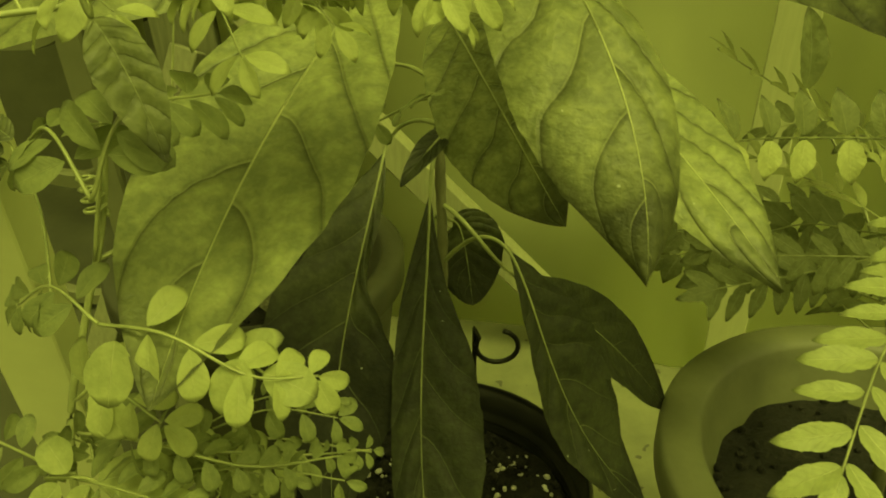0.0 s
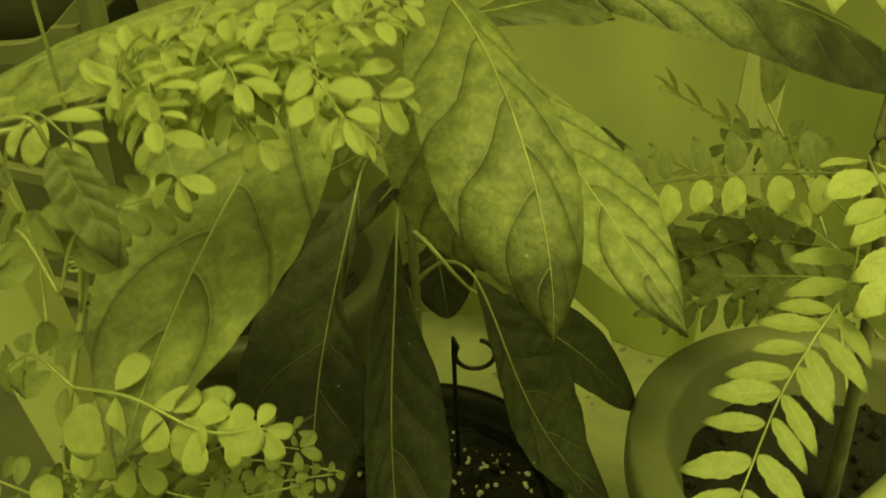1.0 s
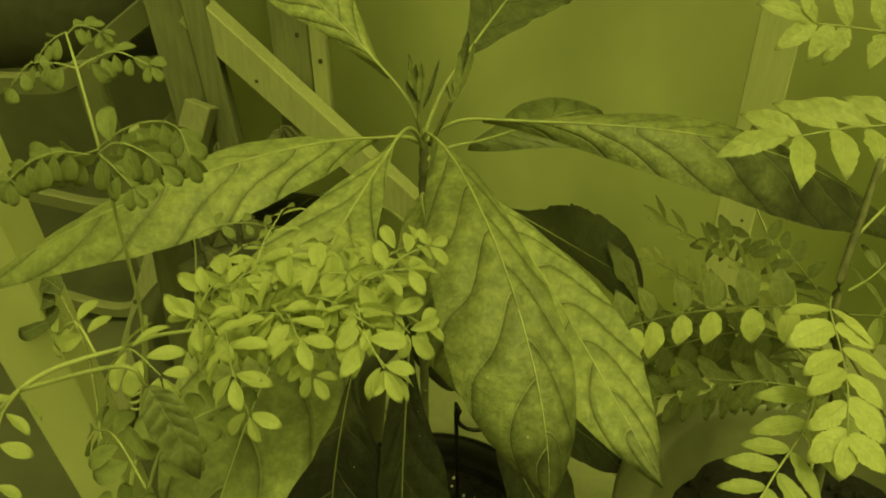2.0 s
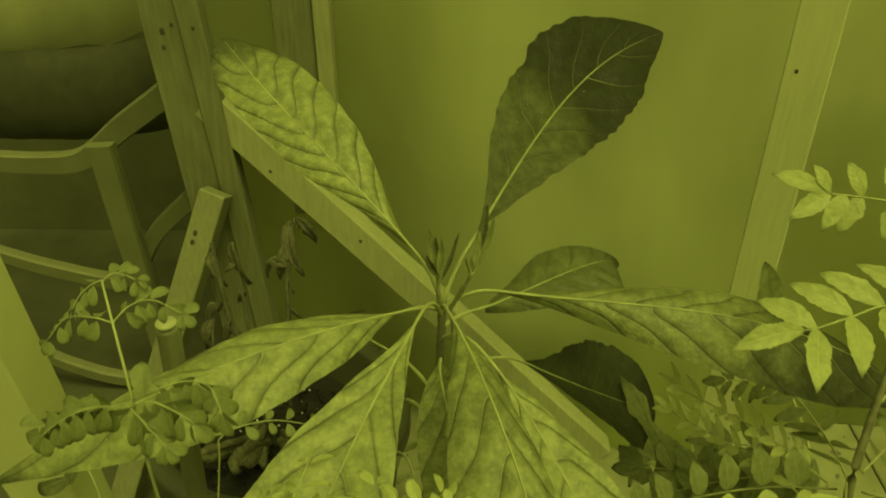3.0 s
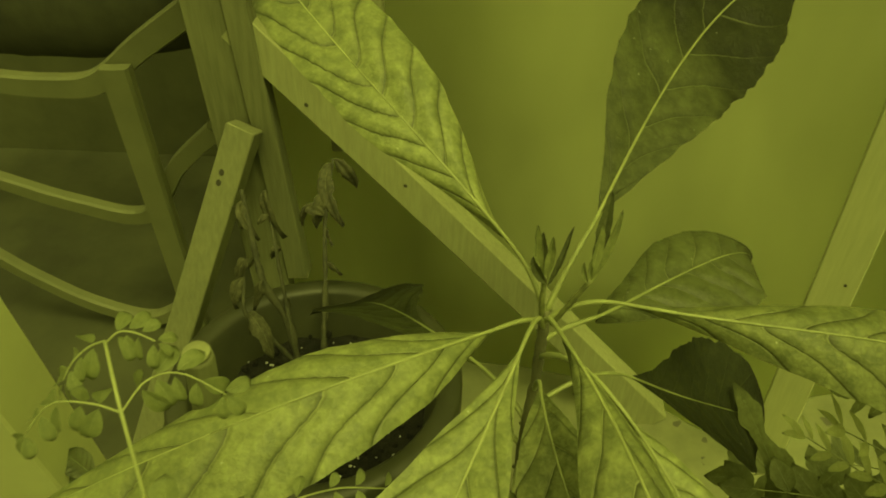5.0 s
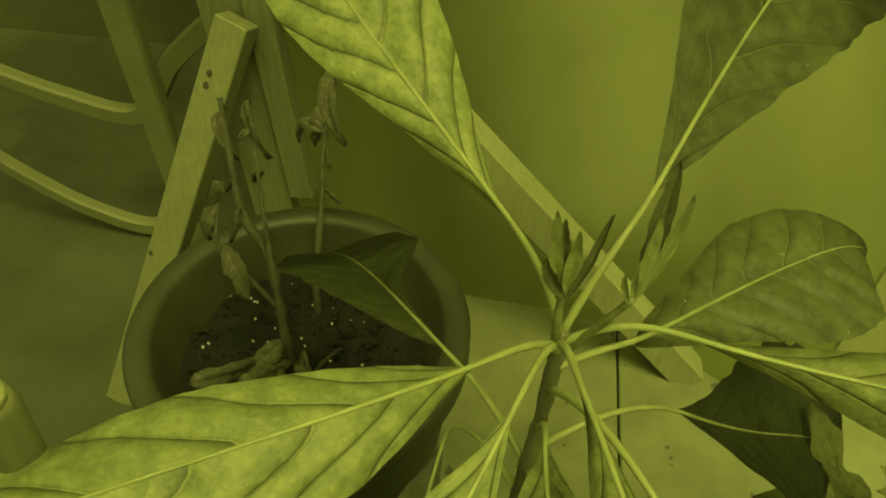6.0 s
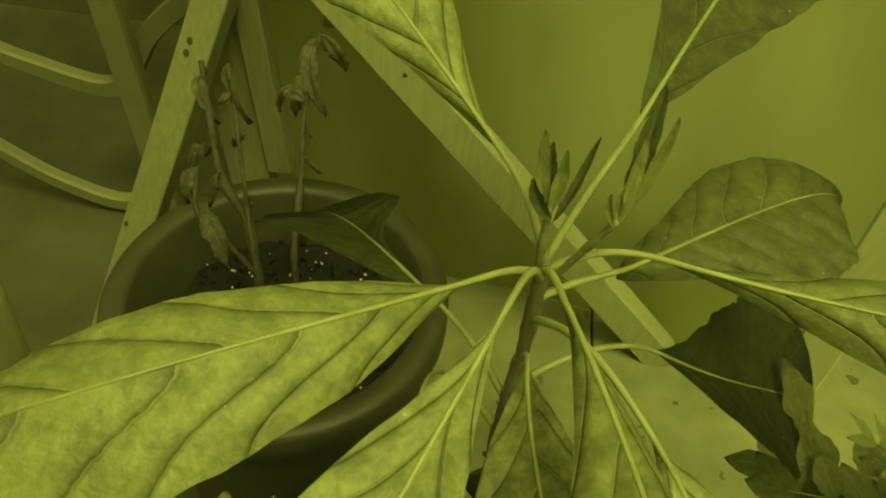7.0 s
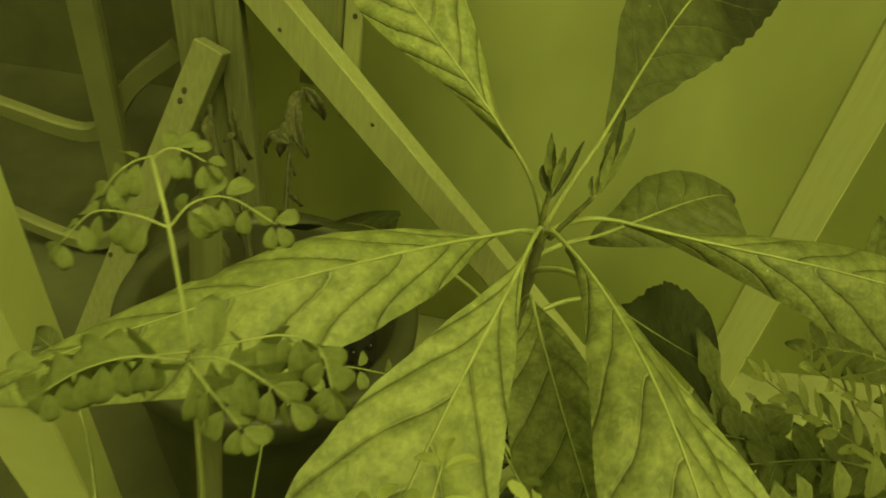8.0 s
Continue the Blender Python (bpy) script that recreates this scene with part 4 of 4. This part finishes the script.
# large rounded leaflets low on the plant
for k, (foot, tip, half) in enumerate([
    ((-0.062, 0.193, 0.644), (-0.069, 0.184, 0.629), 0.0070),
    ((-0.057, 0.195, 0.637), (-0.040, 0.191, 0.630), 0.0071),
    ((-0.071, 0.203, 0.637), (-0.052, 0.207, 0.642), 0.0052),
    ((-0.065, 0.201, 0.637), (-0.063, 0.195, 0.627), 0.0033),
    ((-0.102, 0.196, 0.649), (-0.104, 0.185, 0.631), 0.0081),
    ((-0.130, 0.210, 0.572), (-0.100, 0.212, 0.575), 0.0093),
    ((-0.114, 0.195, 0.567), (-0.085, 0.197, 0.571), 0.0090),
    ((-0.133, 0.209, 0.571), (-0.138, 0.201, 0.558), 0.0066),
    ((-0.144, 0.209, 0.571), (-0.154, 0.202, 0.560), 0.0066),
    ((-0.141, 0.211, 0.575), (-0.150, 0.218, 0.586), 0.0066),
    ((-0.110, 0.273, 0.519), (-0.118, 0.281, 0.531), 0.0062),
    ((-0.104, 0.271, 0.515), (-0.096, 0.262, 0.499), 0.0073),
    ((-0.089, 0.271, 0.515), (-0.086, 0.263, 0.501), 0.0067),
    ((-0.100, 0.269, 0.521), (-0.083, 0.275, 0.531), 0.0077),
    ((-0.083, 0.279, 0.509), (-0.066, 0.277, 0.504), 0.0086),
    ((-0.121, 0.272, 0.517), (-0.135, 0.274, 0.520), 0.0067),
    ((-0.117, 0.270, 0.514), (-0.131, 0.267, 0.508), 0.0067),
    ]):
    foot, tip = Vector(foot), Vector(tip)
    d = tip - foot
    b = blade_bm()
    blade(b, [foot, foot + d * 0.33 + Vector((0, 0, 0.05 * d.length)), foot + d * 0.7 + Vector((0, 0, 0.05 * d.length)), tip], half, (0.0, -0.55, 0.8), 0.12, 0.0, pairs=6, nv=20, nu=8, shape=(1.05, 0.55), seed=700 + k, edge=0.04)
    under(part("leaflet", b, MORINGA_BROAD, None, "large rounded pale leaflet"), moringa)
for pts in [
    [(-0.154, 0.217, 0.566), (-0.131, 0.210, 0.572), (-0.112, 0.194, 0.566)],
    [(-0.070, 0.196, 0.611), (-0.067, 0.196, 0.629), (-0.065, 0.197, 0.641), (-0.057, 0.195, 0.637)],
    [(-0.134, 0.273, 0.518), (-0.108, 0.271, 0.516), (-0.077, 0.278, 0.507)],
    [(-0.115, 0.293, 0.512), (-0.080, 0.293, 0.512), (-0.036, 0.290, 0.506)],
    ]:
    b = bmesh.new()
    tube(b, spline(pts, 8), 0.0008, 0.0005, 6)
    under(part("stalk", b, STALK), moringa)

# long pointed dull leaf hanging beside the crown
b = blade_bm()
blade(b, [(-0.089, 0.202, 0.747), (-0.083, 0.197, 0.742), (-0.076, 0.191, 0.73), (-0.071, 0.186, 0.714)], 0.0082, (0.2, -0.7, 0.6), 0.2, 0.002, pairs=7, slope=0.16, nv=60, nu=12, shape=(0.9, 0.8), seed=91, edge=0.05)
under(part("leaf", b, MORINGA_LONG, None, "long pointed dull green leaf"), moringa)
b = bmesh.new()
tube(b, spline([(-0.145, 0.212, 0.735), (-0.097, 0.202, 0.757), (-0.089, 0.202, 0.747)], 8), 0.0010, 0.0008, 6)
under(part("stalk", b, STALK), moringa)
# dull round leaflets against the white post
for k, (foot, tip, half) in enumerate([((-0.250, 0.426, 0.618), (-0.268, 0.434, 0.627), 0.0085), ((-0.256, 0.424, 0.610), (-0.284, 0.428, 0.612), 0.0090), ((-0.254, 0.422, 0.604), (-0.276, 0.424, 0.590), 0.0090), ((-0.262, 0.420, 0.596), (-0.288, 0.418, 0.584), 0.0085)]):
    foot, tip = Vector(foot), Vector(tip)
    b = blade_bm()
    blade(b, [foot, foot.lerp(tip, 0.35) + Vector((0, 0, 0.002)), foot.lerp(tip, 0.7) + Vector((0, 0, 0.001)), tip], half, (0.1, -0.6, 0.75), 0.1, 0.0, pairs=6, nv=20, nu=8, shape=(1.0, 0.55), seed=780 + k, edge=0.04)
    under(part("leaflet", b, LEAF_MID, None, "dull round leaflet"), moringa)
b = bmesh.new()
tube(b, spline([(-0.200, 0.330, 0.560), (-0.225, 0.390, 0.590), (-0.250, 0.424, 0.612), (-0.256, 0.428, 0.618)], 8), 0.0010, 0.0006, 6)
under(part("stalk", b, STALK), moringa)

# ---- tall herb outside the white post ----
herb = empty("tall_herb", (-0.33, 0.33, -0.03), "tall thin herb with one broad pale serrated leaf", "plant")
b = bmesh.new()
tube(b, spline([(-0.33, 0.33, -0.03), (-0.345, 0.335, 0.40), (-0.330, 0.345, 0.75), (-0.275, 0.360, 0.945), (-0.244, 0.361, 0.958)], 10), 0.0026, 0.0012, 8, 0.08)
under(part("stem", b, STALK, None, "thin pale green stem"), herb)
b = blade_bm()
blade(b, [(-0.246, 0.361, 0.958), (-0.228, 0.357, 0.953), (-0.205, 0.354, 0.940), (-0.184, 0.353, 0.920)], 0.021, (0.35, -0.75, 0.45), 0.0, 0.0006, pairs=7, nv=90, nu=10, shape=(1.15, 0.62), seed=811, edge=0.16)
under(part("leaf", b, CURRY_BROAD, None, "broad pale serrated leaf"), herb)

# blunt cane beside it
b = bmesh.new()
tube(b, [Vector((-0.178, 0.372, 0.0)), Vector((-0.168, 0.386, 0.4)), Vector((-0.156, 0.402, 0.748)), Vector((-0.1555, 0.400, 0.754))], 0.0075, 0.0068, 14)
cane = empty("garden_cane", (-0.178, 0.372, 0.0), "pale upright garden cane with a blunt top", "plant stake")
under(part("cane", b, WOOD_DULL), cane)
b = bmesh.new()
bmesh.ops.create_cone(b, cap_ends=True, segments=14, radius1=0.0066, radius2=0.0058, depth=0.002, matrix=Matrix.Translation((-0.1555, 0.400, 0.7552)))
under(part("cut_end", b, WOOD, None, "pale sawn end of the cane"), cane)


# ---- curry plant ----
curry = empty("curry_plant", (0.33, 0.42, 0.28), "curry leaf plant with serrated pinnate leaves in the large pot", "plant")
b = bmesh.new()
tube(b, spline([(0.34, 0.43, 0.26), (0.325, 0.425, 0.42), (0.300, 0.410, 0.56), (0.265, 0.385, 0.640), (0.290, 0.43, 0.72)], 10), 0.006, 0.002, 8, 0.1)
under(part("stem", b, BARK, None, "slender brown stem"), curry)
for k, (pts, pairs, size, facing, mesh, droop) in enumerate([
    ([(0.262, 0.385, 0.630), (0.232, 0.318, 0.615), (0.198, 0.276, 0.607), (0.173, 0.246, 0.597), (0.146, 0.206, 0.578)], 10, 0.033, (0, -0.35, 0.95), POINTED, 0.1),
    ([(0.262, 0.386, 0.646), (0.250, 0.362, 0.654), (0.246, 0.335, 0.650), (0.242, 0.310, 0.644), (0.236, 0.285, 0.630)], 6, 0.031, (0, -0.35, 0.9), POINTED_WIDE, 0.25),
    ([(0.291, 0.446, 0.575), (0.262, 0.449, 0.600), (0.225, 0.455, 0.625), (0.170, 0.458, 0.657)], 9, 0.024, (0.15, -0.3, 0.95), POINTED_PALE, -0.25),
    ([(0.285, 0.43, 0.555), (0.262, 0.470, 0.562), (0.225, 0.490, 0.572), (0.188, 0.509, 0.584)], 8, 0.024, (0.15, -0.3, 0.95), POINTED_PALE, -0.25),
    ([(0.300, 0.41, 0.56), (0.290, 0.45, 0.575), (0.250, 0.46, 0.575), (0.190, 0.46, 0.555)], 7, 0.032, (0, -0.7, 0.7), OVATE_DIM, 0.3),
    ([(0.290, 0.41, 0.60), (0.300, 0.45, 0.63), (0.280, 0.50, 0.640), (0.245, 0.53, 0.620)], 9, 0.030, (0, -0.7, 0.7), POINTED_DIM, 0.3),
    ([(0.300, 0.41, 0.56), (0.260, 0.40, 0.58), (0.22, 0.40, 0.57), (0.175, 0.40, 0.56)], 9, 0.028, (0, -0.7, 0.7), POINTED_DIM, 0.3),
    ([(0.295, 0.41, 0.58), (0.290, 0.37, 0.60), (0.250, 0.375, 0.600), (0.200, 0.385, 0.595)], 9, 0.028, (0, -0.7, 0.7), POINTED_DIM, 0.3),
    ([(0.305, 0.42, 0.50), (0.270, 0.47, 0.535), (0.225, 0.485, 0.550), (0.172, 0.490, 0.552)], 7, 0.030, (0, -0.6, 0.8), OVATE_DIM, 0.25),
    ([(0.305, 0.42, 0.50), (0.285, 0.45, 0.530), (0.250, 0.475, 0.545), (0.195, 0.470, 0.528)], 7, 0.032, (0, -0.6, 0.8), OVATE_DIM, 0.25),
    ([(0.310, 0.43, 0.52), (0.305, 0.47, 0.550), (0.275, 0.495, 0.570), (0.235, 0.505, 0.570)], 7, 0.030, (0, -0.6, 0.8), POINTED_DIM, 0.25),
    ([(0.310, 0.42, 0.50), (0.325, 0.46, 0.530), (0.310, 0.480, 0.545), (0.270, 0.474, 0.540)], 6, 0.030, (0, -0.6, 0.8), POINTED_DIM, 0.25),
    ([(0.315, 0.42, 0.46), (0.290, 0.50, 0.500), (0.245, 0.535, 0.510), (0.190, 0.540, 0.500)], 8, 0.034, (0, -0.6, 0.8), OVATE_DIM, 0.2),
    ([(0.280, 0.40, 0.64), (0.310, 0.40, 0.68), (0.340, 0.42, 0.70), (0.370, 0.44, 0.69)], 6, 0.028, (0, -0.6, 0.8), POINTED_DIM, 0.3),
    ([(0.285, 0.40, 0.62), (0.300, 0.37, 0.64), (0.320, 0.34, 0.64), (0.345, 0.32, 0.62)], 6, 0.028, (0, -0.6, 0.8), POINTED, 0.3),
]):
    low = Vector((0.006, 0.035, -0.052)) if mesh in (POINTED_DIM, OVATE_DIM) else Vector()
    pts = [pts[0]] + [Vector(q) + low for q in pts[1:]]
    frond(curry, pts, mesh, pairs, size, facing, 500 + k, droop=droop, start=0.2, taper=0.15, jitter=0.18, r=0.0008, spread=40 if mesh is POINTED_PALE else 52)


# one frond: leaflets coloured as lit hang in front, ones coloured as shaded behind
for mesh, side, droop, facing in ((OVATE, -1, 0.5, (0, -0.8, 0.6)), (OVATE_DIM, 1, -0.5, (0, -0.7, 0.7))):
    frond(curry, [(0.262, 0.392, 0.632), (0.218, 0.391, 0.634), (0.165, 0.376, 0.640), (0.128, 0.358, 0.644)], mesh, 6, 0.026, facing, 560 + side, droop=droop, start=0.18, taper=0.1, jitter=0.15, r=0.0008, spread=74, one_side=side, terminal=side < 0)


def broad_frond(path, leaflets, seed):
    """A frond whose few large leaflets (foot, tip, half width) show singly."""
    b = bmesh.new()
    tube(b, spline(path, 8), 0.0011, 0.0006, 6, 0.05)
    f = under(part("frond", b, STALK), curry)
    for k, (foot, tip, half) in enumerate(leaflets):
        foot, tip = Vector(foot), Vector(tip)
        d = tip - foot
        b = blade_bm()
        blade(b, [foot, foot + d * 0.33 + Vector((0, 0, 0.10 * d.length)), foot + d * 0.7 + Vector((0, 0, 0.08 * d.length)), tip], half * 0.74, (0.05, -0.75, 0.65), 0.12, 0.0006, pairs=6, nv=48, nu=8, shape=(0.85, 1.0), seed=seed + k, edge=0.2)
        q = part("leaflet", b, CURRY_BROAD)
        q.parent = f


broad_frond([(0.290, 0.43, 0.66), (0.375, 0.500, 0.705), (0.300, 0.468, 0.724), (0.265, 0.443, 0.734), (0.234, 0.424, 0.739), (0.226, 0.422, 0.739)],
            [((0.226, 0.422, 0.739), (0.179, 0.412, 0.730), 0.0098), ((0.234, 0.424, 0.739), (0.220, 0.379, 0.727), 0.0118), ((0.234, 0.424, 0.739), (0.203, 0.448, 0.742), 0.0095),
             ((0.265, 0.443, 0.734), (0.255, 0.398, 0.722), 0.0120), ((0.265, 0.443, 0.734), (0.231, 0.471, 0.739), 0.0100), ((0.300, 0.468, 0.722), (0.290, 0.424, 0.712), 0.0125),
             ((0.300, 0.468, 0.722), (0.262, 0.497, 0.730), 0.0105), ((0.338, 0.486, 0.712), (0.333, 0.442, 0.703), 0.0125), ((0.338, 0.486, 0.712), (0.300, 0.520, 0.722), 0.0105)], 601)
broad_frond([(0.290, 0.43, 0.72), (0.400, 0.550, 0.745), (0.350, 0.542, 0.758), (0.305, 0.541, 0.765), (0.279, 0.541, 0.768)],
            [((0.277, 0.541, 0.768), (0.236, 0.547, 0.780), 0.0088), ((0.279, 0.541, 0.768), (0.266, 0.551, 0.786), 0.0070), ((0.280, 0.541, 0.767), (0.249, 0.530, 0.752), 0.0100),
             ((0.291, 0.541, 0.767), (0.273, 0.527, 0.745), 0.0100), ((0.303, 0.541, 0.765), (0.285, 0.528, 0.742), 0.0100), ((0.303, 0.541, 0.765), (0.290, 0.552, 0.788), 0.0090),
             ((0.330, 0.542, 0.761), (0.318, 0.528, 0.738), 0.0100), ((0.330, 0.542, 0.761), (0.318, 0.554, 0.784), 0.0090)], 621)
# one curled leaf standing up behind
b = blade_bm()
blade(b, [(0.300, 0.628, 0.575), (0.302, 0.632, 0.598), (0.300, 0.640, 0.622), (0.293, 0.645, 0.640)], 0.0135, (0.1, -0.9, 0.3), 0.35, 0.001, pairs=6, nv=30, nu=8, seed=57, edge=0.06, shape=(0.9, 0.8))
under(part("leaf", b, CURRY_LOBED, None, "dull upright curled leaf"), curry)
b = bmesh.new()
tube(b, spline([(0.326, 0.426, 0.41), (0.332, 0.54, 0.50), (0.300, 0.628, 0.577)], 8), 0.0018, 0.0010, 6)
under(part("stalk", b, STALK), curry)

# lobed dull leaf
b = blade_bm()
blade(b, [(0.225, 0.530, 0.440), (0.205, 0.545, 0.490), (0.185, 0.560, 0.530), (0.160, 0.575, 0.562)], 0.0180, (0.0, -0.6, 0.8), 0.1, 0.002, shape=(1.0, 0.7), nv=60, nu=10, seed=51, edge=0.22, left=(0.4, 1.25, 0.45, 0.35, 0.85, 0.5), right=(0.35, 0.7, 0.85, 0.3, 0.7, 0.5))
under(part("leaf", b, CURRY_LOBED, None, "lobed dull green leaf"), curry)

# ---- withered plant in the back pot ----
dry = empty("withered_plant", (-0.23, 0.745, 0.29), "withered plant with shrivelled hanging leaves in the dark pot", "plant")
for k, (pts, r0, mat) in enumerate([
    ([(-0.216, 0.735, 0.27), (-0.219, 0.738, 0.345), (-0.234, 0.769, 0.405), (-0.261, 0.791, 0.442), (-0.280, 0.831, 0.482), (-0.293, 0.862, 0.512)], 0.0055, DRY_BARK),
    ([(-0.219, 0.738, 0.345), (-0.227, 0.756, 0.395), (-0.245, 0.802, 0.452), (-0.262, 0.850, 0.495)], 0.0035, DRY_BARK),
    ([(-0.225, 0.745, 0.37), (-0.258, 0.755, 0.405), (-0.276, 0.760, 0.428), (-0.281, 0.790, 0.45)], 0.0032, DRY_BARK),
    ([(-0.205, 0.80, 0.27), (-0.212, 0.822, 0.32), (-0.216, 0.880, 0.370), (-0.221, 0.930, 0.420), (-0.217, 0.990, 0.474)], 0.0042, DRY_BARK),
    ([(-0.198, 0.715, 0.28), (-0.185, 0.725, 0.31), (-0.165, 0.74, 0.325)], 0.003, DRY_BARK),
]):
    b = bmesh.new()
    tube(b, spline(pts, 8), r0, r0 * 0.45, 8, 0.55)
    under(part("stem", b, mat), dry)
rnd = random.Random(9)
for k, (foot, tip, half) in enumerate([
    ((-0.270, 0.862, 0.512), (-0.248, 0.838, 0.465), 0.013), ((-0.288, 0.85, 0.505), (-0.270, 0.83, 0.470), 0.009), ((-0.281, 0.806, 0.462), (-0.296, 0.80, 0.43), 0.008),
    ((-0.273, 0.760, 0.428), (-0.243, 0.731, 0.385), 0.011), ((-0.281, 0.790, 0.45), (-0.292, 0.775, 0.415), 0.009), ((-0.262, 0.79, 0.442), (-0.275, 0.78, 0.41), 0.008),
    ((-0.218, 0.985, 0.468), (-0.200, 0.931, 0.412), 0.013), ((-0.221, 0.960, 0.45), (-0.235, 0.94, 0.40), 0.011), ((-0.221, 0.935, 0.425), (-0.250, 0.946, 0.430), 0.009),
    ((-0.217, 0.990, 0.474), (-0.190, 0.99, 0.43), 0.010), ((-0.240, 0.946, 0.434), (-0.250, 0.94, 0.405), 0.007), ((-0.219, 0.738, 0.33), (-0.255, 0.70, 0.315), 0.012),
    ((-0.225, 0.73, 0.31), (-0.285, 0.665, 0.345), 0.016), ((-0.21, 0.725, 0.31), (-0.235, 0.645, 0.340), 0.017), ((-0.200, 0.725, 0.31), (-0.165, 0.650, 0.335), 0.016),
    ((-0.205, 0.735, 0.32), (-0.170, 0.69, 0.315), 0.013), ((-0.216, 0.735, 0.31), (-0.21, 0.68, 0.31), 0.012),
]):
    foot, tip = Vector(foot), Vector(tip)
    d = tip - foot
    out = Vector((rnd.uniform(-1, 1), rnd.uniform(-1, 0.3), 0.6)).normalized() * d.length * 0.3
    b = blade_bm()
    blade(b, [foot, foot + d * 0.2 + out, foot + d * 0.7 + out * 0.8, tip], half, (rnd.uniform(-0.5, 0.5), -0.9, 0.4), 0.6, 0.003, nv=18, nu=8, seed=60 + k, edge=0.3, curl=0.5, roll=rnd.uniform(-1.2, 1.2))
    under(part("leaf", b, LEAF_DRY, None, "shrivelled dull leaf"), dry)
# crumpled little leaves along the twigs
for k, (x, y, z) in enumerate([(-0.234, 0.769, 0.405), (-0.248, 0.780, 0.424), (-0.262, 0.792, 0.445), (-0.272, 0.812, 0.464), (-0.284, 0.838, 0.488), (-0.292, 0.858, 0.509), (-0.238, 0.785, 0.430), (-0.252, 0.822, 0.470),
                               (-0.262, 0.848, 0.494), (-0.214, 0.850, 0.345), (-0.217, 0.895, 0.385), (-0.220, 0.922, 0.412), (-0.219, 0.955, 0.444), (-0.217, 0.985, 0.470), (-0.270, 0.758, 0.420), (-0.280, 0.778, 0.442)]):
    foot = Vector((x, y, z))
    d = Vector((rnd.uniform(-1, 1), rnd.uniform(-1, 0.4), rnd.uniform(-1.6, 0.1))).normalized() * rnd.uniform(0.016, 0.030)
    out = Vector((rnd.uniform(-1, 1), rnd.uniform(-1, 1), rnd.uniform(0, 1))).normalized() * d.length * 0.35
    b = blade_bm()
    blade(b, [foot, foot + d * 0.2 + out, foot + d * 0.7 + out * 0.8, foot + d], rnd.uniform(0.004, 0.008), (rnd.uniform(-0.8, 0.8), -0.8, 0.4), 0.7, 0.003, nv=16, nu=8, seed=90 + k, edge=0.4, curl=0.7, roll=rnd.uniform(-2.2, 2.2))
    under(part("leaf", b, LEAF_DRY, None, "shrivelled dull leaf"), dry)

# ---- pale pole leaning over the large pot ----
pole = empty("pole", (0.257, 0.29, 0.0), "smooth pale pole leaning across the large pot rim", "pole")
b = bmesh.new()
tube(b, [Vector((0.238, 0.300, 0.375)).lerp(Vector((0.542, 0.445, 0.580)), k / 12) for k in range(13)], 0.0120, 0.0120, 18)
under(part("tube", b, PIPE), pole)
